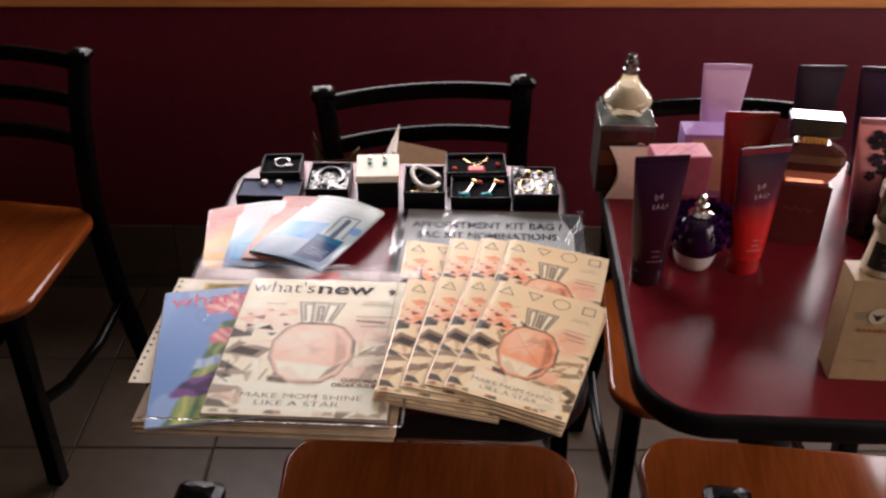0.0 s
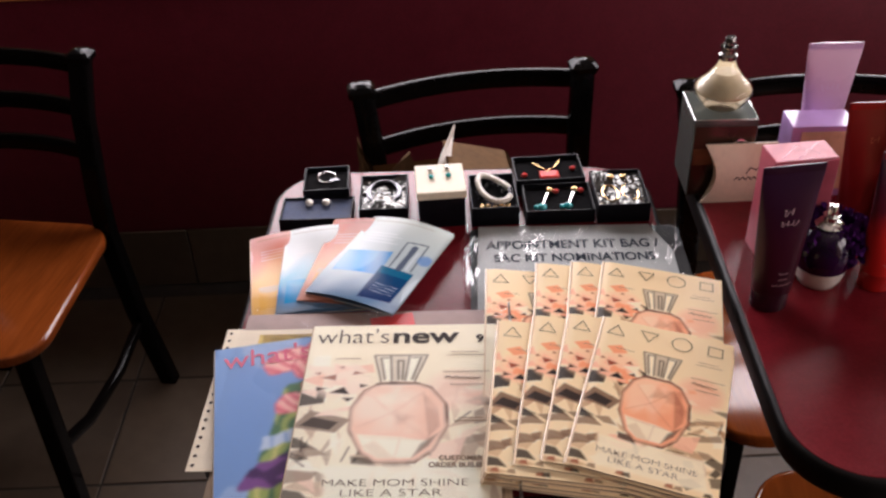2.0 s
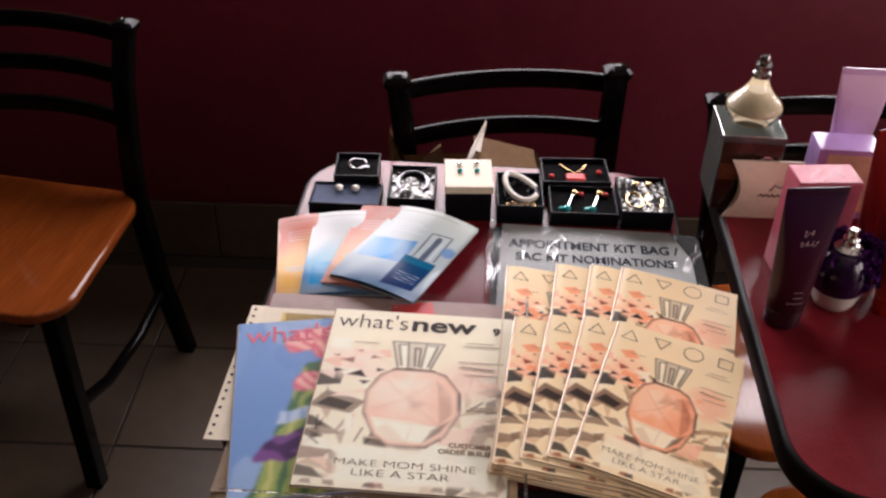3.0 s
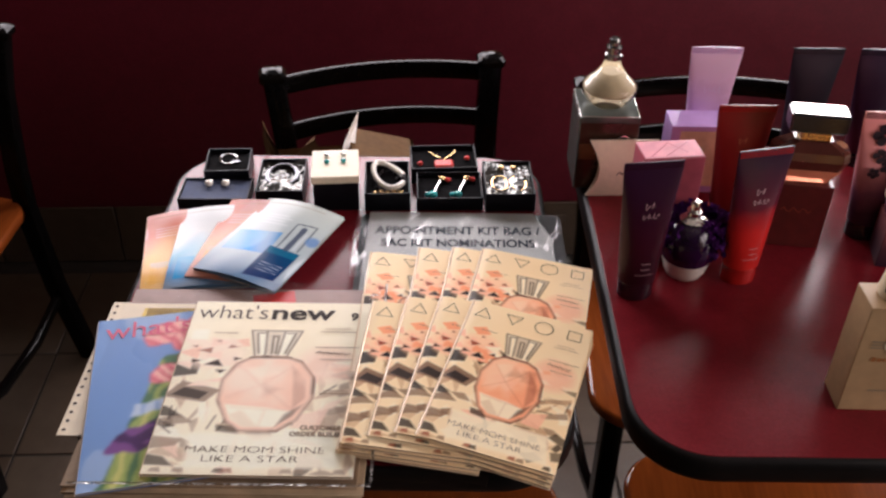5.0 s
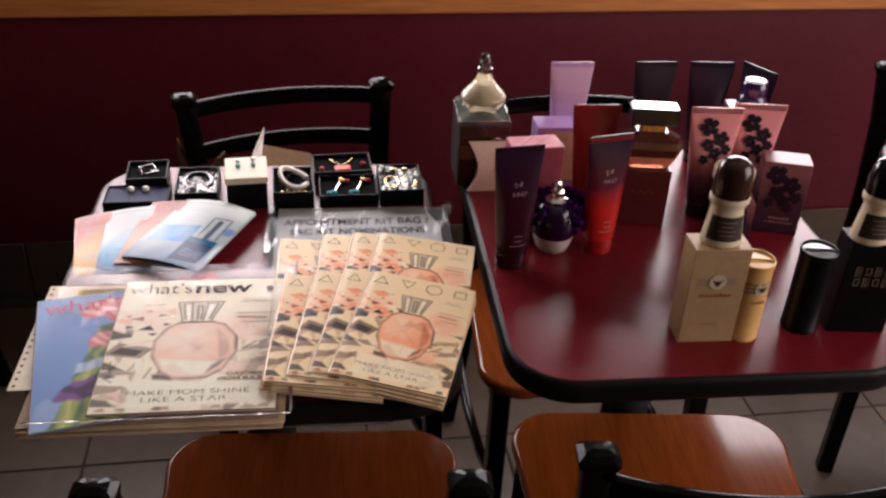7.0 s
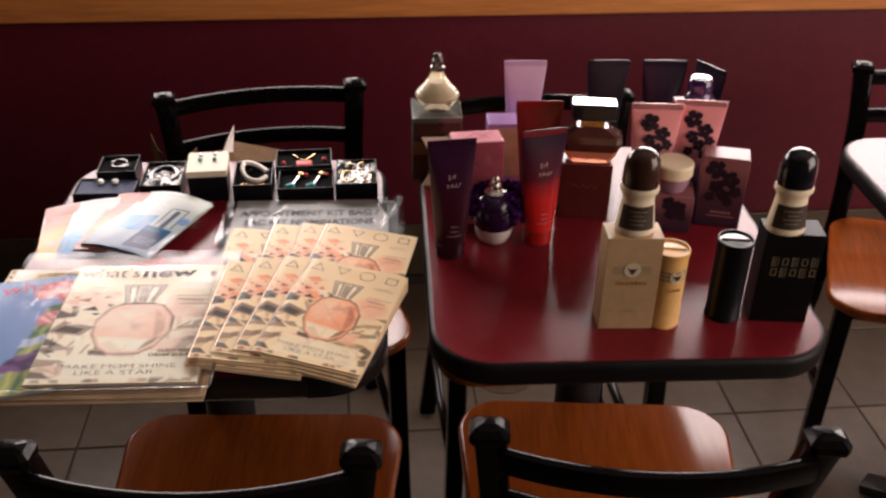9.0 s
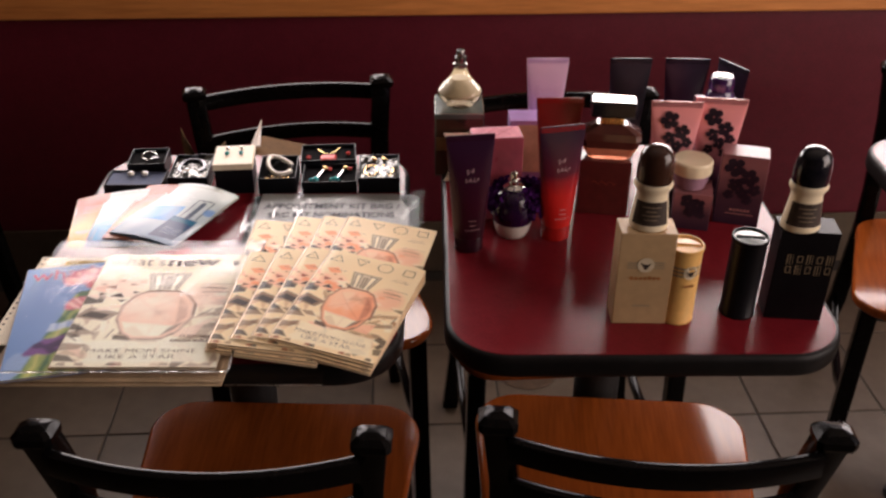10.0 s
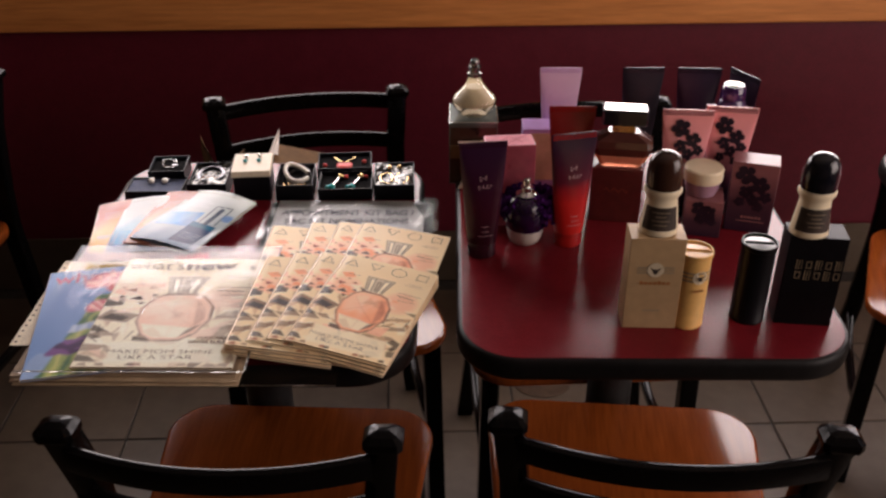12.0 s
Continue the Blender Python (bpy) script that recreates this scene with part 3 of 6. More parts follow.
def cover_art(parent, w, h, rng, tint, title, bend=0.0):
    """The printed still life of a cut-glass perfume bottle among paper shards, on a cover of w by h."""
    z = 0.0004
    asp = h / w

    def U(u, v):
        return ((u - 0.5) * w, (v - 0.5) * h)

    def ring(cu, cv, ru, rv, n, turn=0.0):
        return [U(cu + ru * math.cos(turn + 2 * math.pi * k / n), cv + rv * math.sin(turn + 2 * math.pi * k / n)) for k in range(n)]

    paper, white, sand, stone, umber = (0.91, 0.76, 0.52), (0.93, 0.85, 0.66), (0.66, 0.48, 0.31), (0.36, 0.25, 0.17), (0.045, 0.030, 0.026)
    peach, peach_light, rust, blush = (0.91, 0.47, 0.28), (0.95, 0.66, 0.47), (0.42, 0.14, 0.075), (0.92, 0.60, 0.44)
    if title == "none":
        peach, peach_light, rust, blush = (0.92, 0.51, 0.34), (0.95, 0.69, 0.53), (0.44, 0.17, 0.10), (0.93, 0.62, 0.47)

    def oval(cu, cv, ru, rv, n, turn=0.0, jit=0.0):
        return [(cu + ru * (1 + jit * rng.uniform(-1, 1)) * math.cos(turn + 2 * math.pi * k / n), cv + rv * (1 + jit * rng.uniform(-1, 1)) * math.sin(turn + 2 * math.pi * k / n)) for k in range(n)]

    def colour(u, v):
        col = np.zeros(u.shape + (3,)) + np.array(paper)
        wash = 0.5 + 0.25 * np.sin(5 * u + 3 * v) + 0.25 * np.sin(7 * v - 4 * u + 1)
        col = lay(col, 0.35 * wash, white)
        # paper shards, mostly pale, a few dark ones towards the spine
        for k in range(84):
            cu, cv, a = rng.uniform(0, 1), rng.uniform(0, 0.62), rng.uniform(0, 6.28)
            r1, r2 = rng.uniform(0.05, 0.16) * (1 if k < 40 else 0.7), rng.uniform(0.012, 0.05)
            pts = [(cu + r1 * math.cos(a), cv + r1 / asp * math.sin(a)), (cu + r2 * math.cos(a + 1.4), cv + r2 * math.sin(a + 1.4)), (cu - r1 * math.cos(a + 0.3), cv - r1 / asp * math.sin(a + 0.3)), (cu + r2 * math.cos(a - 1.7), cv + r2 * math.sin(a - 1.7))]
            ink = rng.choice((white, white, white, white, sand, sand, stone, umber, blush, (0.55, 0.36, 0.22)))
            col = lay(col, facet(u, v, pts, asp) * rng.uniform(0.55, 0.95), ink)
        for pts, ink, a in ((((-.02, .51), (.12, .53), (.13, .60), (-.02, .60)), umber, .9), (((-.02, .40), (.20, .37), (.27, .44), (.06, .49)), stone, .95), (((.02, .41), (.17, .385), (.21, .425), (.08, .455)), umber, .85),
                            (((-.02, .295), (.13, .285), (.02, .345), (-.02, .35)), umber, .85), (((.0, .24), (.18, .26), (.10, .30), (.0, .28)), stone, .8), (((.80, .30), (.99, .34), (.97, .375), (.78, .325)), stone, .7),
                            (((-.02, .12), (.12, .14), (.15, .175), (-.02, .19)), stone, .8), (((-.02, .045), (.14, .04), (.08, .085), (-.02, .10)), umber, .8), (((.88, .20), (1.02, .16), (1.02, .21), (.93, .235)), umber, .7), (((.74, .39), (.98, .44), (.98, .47), (.80, .43)), sand, .9), (((.30, .215), (.42, .20), (.36, .245), (.29, .25)), umber, .75),
                            (((.88, .52), (1.02, .49), (1.02, .53)), umber, .55), (((.66, .24), (.80, .23), (.84, .34), (.70, .31)), blush, .8)):
            col = lay(col, facet(u, v, pts, asp) * a, ink)
        # a torn paper flower on the one side, a pale one with small print on the other
        q = ((u - 0.19) / 0.17) ** 2 + ((v - 0.655) / 0.105) ** 2
        col = lay(col, 0.75 * np.clip(1.5 - 1.2 * q, 0, 1), peach_light)
        for k in range(17):
            cu, cv = rng.gauss(0.19, 0.075), rng.gauss(0.655, 0.055)
            pts = oval(cu, cv, rng.uniform(0.05, 0.09), rng.uniform(0.022, 0.042), 3 + k % 2, rng.uniform(0, 6), 0.2)
            col = lay(col, facet(u, v, pts, asp) * 0.9, rng.choice((peach_light, blush, peach_light, peach, white, blush)))
        for cu, cv, r in ((.14, .675, .050), (.20, .595, .060), (.09, .61, .035), (.27, .70, .032), (.24, .55, .034), (.31, .625, .03), (.07, .70, .022), (.19, .735, .02)):
            col = lay(col, facet(u, v, oval(cu, cv, r, r * 0.42, 3, rng.uniform(0, 6)), asp), rust if cv > 0.65 else umber)
        for k in range(12):
            cu, cv, a = rng.uniform(0.02, 0.98), rng.uniform(0.20, 0.60), rng.uniform(0, 3)
            col = lay(col, pen(u, v, ((cu, cv), (cu + 0.11 * math.cos(a), cv + 0.07 * math.sin(a))), asp, 0.005, 0.008) * 0.7, umber)
        q = ((u - 0.80) / 0.17) ** 2 + ((v - 0.60) / 0.115) ** 2
        col = lay(col, 0.80 * np.clip(1.35 - q, 0, 1), blush)
        for k in range(8):
            pts = oval(rng.uniform(0.68, 0.92), rng.uniform(0.50, 0.66), 0.06, 0.02, 3, rng.uniform(0, 6), 0.3)
            col = lay(col, facet(u, v, pts, asp) * 0.4, rng.choice((peach_light, white, peach)))
        # bottle
        body = [(.33, .265), (.40, .215), (.60, .215), (.69, .275), (.755, .40), (.745, .52), (.665, .615), (.58, .645), (.40, .645), (.315, .60), (.255, .50), (.26, .38)]
        rim = facet(u, v, body, asp, 0.012)
        shade = 0.5 + 0.5 * np.sin(19 * u + 13 * v)
        col = lay(col, rim * 0.85, (0.46, 0.27, 0.19))
        col = lay(col, rim * shade * 0.5, rust)
        col = lay(col, np.clip(rim * (np.sin(31 * u - 19 * v) + 0.4 * np.sin(67 * u + 31 * v) - 0.30) * 1.3, 0, 0.75), (0.13, 0.075, 0.055))
        core = [(0.503 + (bu - 0.503) * 0.925, 0.43 + (bv - 0.43) * 0.945) for bu, bv in body]
        inner = facet(u, v, core, asp, 0.024)
        col = lay(col, inner, peach_light)
        glow = np.clip(1 - ((u - 0.44) / 0.22) ** 2 - ((v - 0.52) / 0.17) ** 2, 0, 1)
        col = lay(col, inner * np.clip(0.75 - glow, 0, 1) * 0.9, peach)
        for pts, ink, a in ((((.62, .58), (.70, .50), (.71, .40), (.655, .335)), rust, .40), (((.50, .40), (.655, .335), (.62, .58)), peach, .35), (((.36, .57), (.50, .61), (.47, .47)), white, .30), (((.31, .40), (.47, .47), (.36, .57)), peach_light, .6),
                            (((.31, .36), (.52, .345), (.66, .325), (.58, .24), (.42, .24), (.35, .28)), white, .92), (((.34, .30), (.42, .24), (.50, .24), (.40, .33)), sand, .35), (((.585, .245), (.66, .30), (.70, .36), (.62, .31)), umber, .6)):
            col = lay(col, inner * facet(u, v, pts, asp, 0.016) * a, ink)
        for k in range(16):
            cu, cv = rng.uniform(0.32, 0.70), rng.uniform(0.36, 0.62)
            pts = oval(cu, cv, rng.uniform(0.04, 0.10), rng.uniform(0.03, 0.06), 3 + k % 2, rng.uniform(0, 6), 0.3)
            col = lay(col, inner * facet(u, v, pts, asp, 0.03) * 0.28, rng.choice((peach, peach_light, blush, peach_light, rust, peach)))
        for line in (((.36, .57), (.47, .47), (.62, .58)), ((.31, .40), (.47, .47), (.655, .335)), ((.34, .345), (.52, .335), (.66, .33)), ((.50, .24), (.52, .335))):
            col = lay(col, inner * pen(u, v, line, asp, 0.003, 0.014) * 0.25, rust)
        # faceted stopper
        cap = [(.40, .650), (.575, .650), (.635, .805), (.355, .805)]
        col = lay(col, facet(u, v, cap, asp) * 0.85, white)
        for pts, a in ((((.455, .655), (.525, .655), (.535, .80), (.445, .80)), .55), (((.555, .66), (.575, .66), (.625, .80), (.60, .80)), .6), (((.405, .66), (.42, .66), (.385, .79), (.365, .80)), .6)):
            col = lay(col, facet(u, v, pts, asp) * a * 0.7, stone)
        for line in (((.40, .650), (.355, .805), (.635, .805), (.575, .650)), ((.455, .655), (.44, .80)), ((.525, .655), (.54, .80)), ((.49, .66), (.48, .77), (.51, .77), (.51, .66)), ((.42, .66), (.39, .79), (.43, .79)), ((.56, .66), (.60, .79), (.555, .79)), ((.38, .635), (.60, .635))):
            col = lay(col, pen(u, v, line, asp, 0.0055, 0.009) * 0.8, (0.09, 0.065, 0.055))
        # pale box behind the slogan, and its foot
        col = lay(col, facet(u, v, ((.17, .205), (.88, .205), (.93, .035), (.19, .035)), asp, 0.03) * 0.88, white)
        for cu in (.06, .17, .36, .40, .68, .74, .93):
            col = lay(col, facet(u, v, ((cu - .03, .012), (cu + .03, .008), (cu + .02, .034), (cu - .02, .030)), asp) * 0.75, rng.choice((umber, stone, rust)))
        grey, amount, lift = tint
        light = col.mean(-1, keepdims=True)
        col = np.clip((col + (light * np.array(grey) - col) * amount) * lift, 0, 0.93)
        return 0.93 * (col / 0.93) ** (1.05 if amount else 1.5)

    painted("printed_picture", w, h, 110 if w < 0.18 else 140, colour, PRINT if w < 0.18 else PRINT_GLOSSY, parent, z, bend)
    words = bmesh.new()
    wave = [U(0.73 + 0.020 * k, 0.665 + 0.008 * (k % 2) - 0.001 * k) for k in range(10)]
    stroke(wave, w * 0.008, z + 0.0008, words)
    for v, u0, u1 in ((0.625, 0.76, 0.93), (0.70, 0.72, 0.96), (0.82, 0.76, 0.90), (0.80, 0.74, 0.93), (0.785, 0.15, 0.28), (0.44, 0.80, 0.92), (0.425, 0.78, 0.93)):
        stroke([U(u0, v), U(u1, v)], w * 0.005, z + 0.0008, words)
    tagged(part("small_print", words, INK_SOFT, parent, smooth=False), kind="stuff")
    letters("MAKE MOM SHINE", h * 0.046, INK_SLOGAN, parent, Matrix.Translation((*U(0.17, 0.108), z + 0.0004)), "slogan", bold=-0.00022, width=w * 0.68)
    letters("LIKE A STAR", h * 0.046, INK_SLOGAN, parent, Matrix.Translation((*U(0.26, 0.062), z + 0.0004)), "slogan", bold=-0.00022, width=w * 0.47)
    if title == "marks":
        for k, n in enumerate((3, 3, 24, 4)):
            marks = bmesh.new()
            cu = 0.12 + 0.25 * k
            turn = {0: math.pi / 2, 1: -math.pi / 2, 2: 0, 3: math.pi / 4}[k]
            stroke(ring(cu, 0.915 - (0.012 if k == 0 else 0) + (0.012 if k == 1 else 0), 0.075, 0.047, n, turn), w * 0.0062, z + 0.0008, marks, True)
            part("title_mark", marks, INK, parent, smooth=False)


def booklet(w, h, thick, material, parent, bend=0.0):
    """A stapled booklet: its pages, and covers that stand a little proud, with a rounded spine."""
    part("page_block", block(-w / 2 + (0.013 if bend else 0.001), w / 2 - 0.0012, -h / 2 + 0.001, h / 2 - 0.001, -thick + 0.0004, -0.0003, 0.0003, seg=1), PAGES, parent)
    cover = part("front_cover", block(-w / 2 + (0.013 if bend else 0), w / 2, -h / 2, h / 2, -0.0002, 0.0002, 0.0002, seg=1), material, parent)
    part("back_cover", block(-w / 2, w / 2, -h / 2, h / 2, -thick, -thick + 0.0003, 0, seg=1), material, parent)
    sp = bmesh.new()
    join(sp, lathe([(thick / 2, -h / 2), (thick / 2, h / 2)], 10), pose(-w / 2, 0, -thick / 2, 90, 0, 0))
    part("spine", sp, SPINE, parent)
    return cover


def corner_pose(x, y, z, rot, w, h, rx=0, ry=0):
    """The pose of a booklet whose top left corner lies at x, y."""
    return Matrix.Translation((x, y, z)) @ pose(0, 0, 0, rx, ry, rot) @ Matrix.Translation((w / 2, -h / 2, 0))


INK_TITLE = mat("grey_title_ink", (0.13, 0.11, 0.10), 0.5, var=0.2, scale=60, spec=0.08)
INK_SLOGAN = mat("brown_slogan_ink", (0.17, 0.12, 0.09), 0.5, var=0.2, scale=60, spec=0.08)
rng = random.Random(5)
brochure = thing("brochure", corner_pose(-0.313, 0.264, 0.7720, -2, W, HT, 0, 5), "cream glossy brochure with a peach perfume bottle cover", "brochure", "fanned brochures")
face = booklet(W, HT, 0.0030, PAPER, brochure, 0.0024)
cover_art(face, W, HT, rng, ((1, 1, 1), 0.0, 1.0), "marks", 0.0024)
for k, (x, y, rot) in enumerate(((-0.249, 0.274, -5), (-0.204, 0.276, -8), (-0.164, 0.274, -11.5))):
    copy_thing(brochure, corner_pose(x, y, 0.7724 + 0.0002 * k, rot, W, HT, 0, 5))
for k, (x, y, rot) in enumerate(((-0.302, 0.148, -5), (-0.260, 0.156, -8.5), (-0.219, 0.158, -12), (-0.179, 0.150, -16.5))):
    copy_thing(brochure, corner_pose(x, y, 0.7842 + 0.0003 * k, rot, W, HT, 0, 5))
    for deep in range(1, 4):
        slip = rng.uniform(0.4, 1.0) * deep
        copy_thing(brochure, corner_pose(x + 0.0004 * slip, y - 0.0024 * slip, 0.7842 - 0.0034 * deep + 0.0003 * k, rot - 0.5 * slip, W, HT, 0, 5))

# grey kit bag under the brochures
kit = thing("kit_bag", pose(-0.192, 0.287, 0.7505), "grey printed plastic kit bag lying under brochures", "plastic bag")
part("inner_card", slab(rounded(0.284, 0.284, 0.192, 0.012, 3), 0.0, 0.0012, 0.0004), mat("charcoal_card", (0.035, 0.036, 0.036), 0.4, var=0.3, scale=40, spec=0.3), kit, "dark card behind the grey sheet")
sheet = slab([(-0.134, -0.0975), (0.126, -0.0975), (0.126, 0.035), (0.104, 0.0965), (-0.130, 0.0975)], 0.0013, 0.0035, 0.0008)
part("bag_body", sheet, GREY_BAG, kit)
letters("APPOINTMENT KIT BAG /", 0.026, TEXT_GREY, kit, Matrix.Translation((-0.120, 0.043, 0.0040)), "lettering", bold=0.0006, width=0.230)
letters("SAC KIT NOMINATIONS", 0.024, TEXT_GREY, kit, Matrix.Translation((-0.111, 0.014, 0.0040)), "lettering", bold=0.0006, width=0.212)


def crumple(w, d, nx, ny, amp, seed, edge=0.0):
    """A loose sheet of film, w by d, with creases."""
    bm = bmesh.new()
    r = random.Random(seed)
    grid = []
    for j in range(ny + 1):
        row = []
        for i in range(nx + 1):
            x, y = (i / nx - 0.5) * w, (j / ny - 0.5) * d
            q = noise.noise((x * 22 + seed, y * 22, seed)) + 0.6 * abs(noise.noise((x * 60, y * 60 + seed, 2)))
            rim = max(abs(i / nx - 0.5), abs(j / ny - 0.5)) * 2
            e = edge * max(0, rim - 0.9) * 10
            row.append(bm.verts.new((x + 0.001 * r.uniform(-1, 1), y + 0.001 * r.uniform(-1, 1), amp * (0.6 + q) * (1 + e))))
        grid.append(row)
    for j in range(ny):
        for i in range(nx):
            bm.faces.new((grid[j][i], grid[j][i + 1], grid[j + 1][i + 1], grid[j + 1][i]))
    return bm


FILM_CREASE = film("creased_plastic", 0.25, gloss=1.0, wrinkle=0.4, scale=60, ior=2.6)
crease_rng = random.Random(21)


def crease(parent, x, y, length, turn, z):
    """A sharp fold in clear film: a low ridge that tapers to both ends."""
    bm = bmesh.new()
    rows = []
    for k in range(7):
        s = k / 6 - 0.5
        half = 0.0018 * (1 - 3.6 * s * s) + 0.0001
        bow = 0.0012 * math.sin(9 * s + x * 90)
        rows.append([bm.verts.new((bow - half, s * length, 0)), bm.verts.new((bow, s * length, 0.3 * half)), bm.verts.new((bow + half, s * length, 0))])
    for r0, r1 in zip(rows, rows[1:]):
        for k in range(2):
            bm.faces.new((r0[k], r0[k + 1], r1[k + 1], r1[k]))
    part("film_crease", bm, FILM_CREASE, parent, "bright crease in clear plastic", pose(x, y, z, 0, 0, turn)).visible_shadow = False


for k in range(30):
    edge = k % 3
    x = crease_rng.uniform(-0.147, -0.128) if edge == 0 else crease_rng.gauss(-0.055, 0.028) if edge == 1 else crease_rng.uniform(0.085, 0.146)
    crease(kit, x, crease_rng.uniform(-0.03, 0.085), crease_rng.uniform(0.012, 0.042), crease_rng.gauss(-14, 16), 0.0066)
part("clear_pocket", crumple(0.300, 0.205, 44, 30, 0.0012, 3, 0.6), CLEAR_FILM_ROUGH, kit, "crinkled clear plastic pocket", Matrix.Translation((0, 0, 0.0052))).visible_shadow = False

# clear sleeve with newspapers, and what it holds
stack = thing("newsprint_stack", pose(-0.447, 0.028, 0.7505), "stack of tan newsprint leaflets inside a clear sleeve", "leaflets")
for k in range(6):
    dx, dy = rng.uniform(-0.006, 0.006), rng.uniform(-0.005, 0.005)
    part("leaflet", block(-0.150 + dx, 0.148 + dx, -0.155 + dy, 0.150 + dy, 0.0018 * k, 0.0018 * k + 0.0015, 0.0004, seg=1), mat("tan_newsprint_%d" % (k % 3), ((0.55, 0.38, 0.22), (0.66, 0.50, 0.32), (0.42, 0.30, 0.19))[k % 3], 0.7, var=0.15, scale=60), stack)
strip = thing("sleeve_header", pose(-0.455, 0.176, 0.7618, 0, 0, 0.5), "brown paper header strip of a clear sleeve", "paper strip")
part("strip", block(-0.150, 0.148, -0.013, 0.016, 0, 0.0012, 0.0004, seg=1), mat("mauve_brown_paper", (0.33, 0.21, 0.18), 0.5, var=0.15, scale=60), strip)
tag = thing("red_tab", pose(-0.428, 0.172, 0.7634, 0, 0, 12), "small red paper tab beside a magazine", "paper tab")
part("tab", block(-0.026, 0.026, -0.012, 0.012, 0, 0.001, 0.0003, seg=1), mat("red_paper", (0.60, 0.03, 0.03), 0.4, var=0.1), tag)

form = thing("order_form", pose(-0.530, 0.055, 0.7620), "cream perforated order form with yellow print", "paper form")
part("sheet", block(-0.096, 0.10, -0.112, 0.109, 0, 0.0009, 0.0003, seg=1), mat("cream_form_paper", (0.80, 0.70, 0.52), 0.55, var=0.06, scale=60), form)
holes = bmesh.new()
for k in range(17):
    polys([ngon(-0.090, -0.104 + 0.0128 * k, 0.0021, 0.0021, 10)], 0.0013, holes)
tagged(part("sprocket_holes", holes, INK, form, "round punched holes", smooth=False), kind="stuff")
part("printed_band", polys([[(-0.055, 0.082), (0.07, 0.084), (0.07, 0.098), (-0.055, 0.098)]], 0.0013), mat("yellow_print", (0.75, 0.55, 0.10), 0.5, var=0.2), form, smooth=False)
bars = bmesh.new()
for k in range(5):
    stroke([(-0.05, 0.096 - 0.0035 * k), (0.02 + 0.012 * (k % 3), 0.096 - 0.0035 * k)], 0.0012, 0.0017, bars)
part("small_print", bars, INK_SOFT, form, smooth=False)

tulip = thing("tulip_magazine", corner_pose(-0.632, 0.122, 0.7662, 11.5, 0.200, 0.265), "blue magazine with pink tulips and a purple ribbon", "magazine")
BLUE = mat("sky_blue_cover", (0.22, 0.36, 0.66), 0.26, var=0.2, scale=18, coat=0.3, dark=(0.12, 0.23, 0.52))
face = booklet(0.200, 0.265, 0.0035, BLUE, tulip)
TULIP_INKS = np.array([q[1] for q in (("sky", (0.21, 0.35, 0.64)), ("sky_deep", (0.14, 0.26, 0.55)), ("sky_light", (0.33, 0.46, 0.70)), ("tulip_light", (0.93, 0.55, 0.48)), ("tulip", (0.88, 0.34, 0.34)), ("tulip_deep", (0.66, 0.16, 0.20)),
              ("stem_light", (0.58, 0.58, 0.20)), ("stem", (0.34, 0.42, 0.13)), ("stem_dark", (0.10, 0.20, 0.10)), ("plum", (0.22, 0.09, 0.28)), ("plum_dark", (0.08, 0.035, 0.12)), ("lace", (0.56, 0.66, 0.80)))])


def tulip_pick(u, v):
    u, v = wobble(u, v, 1.3, 0.005)
    out = np.where(np.sin(9 * u + 5 * v) + np.sin(4 * u - 7 * v + 1) > 0.9, 2, np.where(np.sin(6 * u - 3 * v + 2) < -0.75, 1, 0))
    lean = u - 0.10 - 0.42 * np.clip(v, 0, 0.75)
    bunch = (lean > 0) & (lean < 0.55) & (v < 0.72) & (u > 0.06 + 0.45 * v)
    stripe = np.mod(np.floor((lean * 30 + np.sin(8 * v))), 4)
    out = np.where(bunch, np.where(stripe == 0, 8, np.where(stripe == 1, 7, np.where(stripe == 2, 6, 7))), out)
    out = np.where(bunch & (v > 0.35) & (np.sin(31 * u) + np.sin(23 * v + 9 * u) > 0.4), 8, out)
    for cu, cv, ru, rv, a in ((0.40, 0.865, 0.13, 0.075, 0.3), (0.55, 0.80, 0.12, 0.085, -0.2), (0.62, 0.90, 0.13, 0.075, 0.2), (0.42, 0.60, 0.10, 0.06, 0.2), (0.60, 0.66, 0.12, 0.07, -0.3), (0.70, 0.55, 0.12, 0.07, 0.1)):
        x, y = (u - cu) * math.cos(a) + (v - cv) * math.sin(a), (v - cv) * math.cos(a) - (u - cu) * math.sin(a)
        r = (x / ru) ** 2 + (y / rv) ** 2
        shade = np.sin(26 * x / ru * 0.35 + 5 * y / rv)
        out = np.where(r < 1, np.where(r > 0.82, 5, np.where(shade > 0.35, 3, np.where(shade < -0.75, 5, 4))), out)
    r = ((u - 0.32) / 0.20) ** 2 + ((v - 0.255 - 0.25 * (u - 0.32)) / 0.070) ** 2
    out = np.where(r < 1, np.where((r < 0.2) | (np.sin(40 * v + 20 * u) > 0.6), 10, 9), out)
    band = (v > 0.365 + 0.12 * (u - 0.25)) & (v < 0.435 + 0.12 * (u - 0.25)) & (u > 0.24) & (u < 0.6)
    return np.where(band, np.where(np.sin(90 * u) > 0.3, 2, 11), out)


def tulip_print(u, v):
    col = TULIP_INKS[tulip_pick(u, v).astype(int)]
    for q in range(2):
        col = (2 * col + np.roll(col, 1, 0) + np.roll(col, -1, 0) + np.roll(col, 1, 1) + np.roll(col, -1, 1)) / 6
    return col


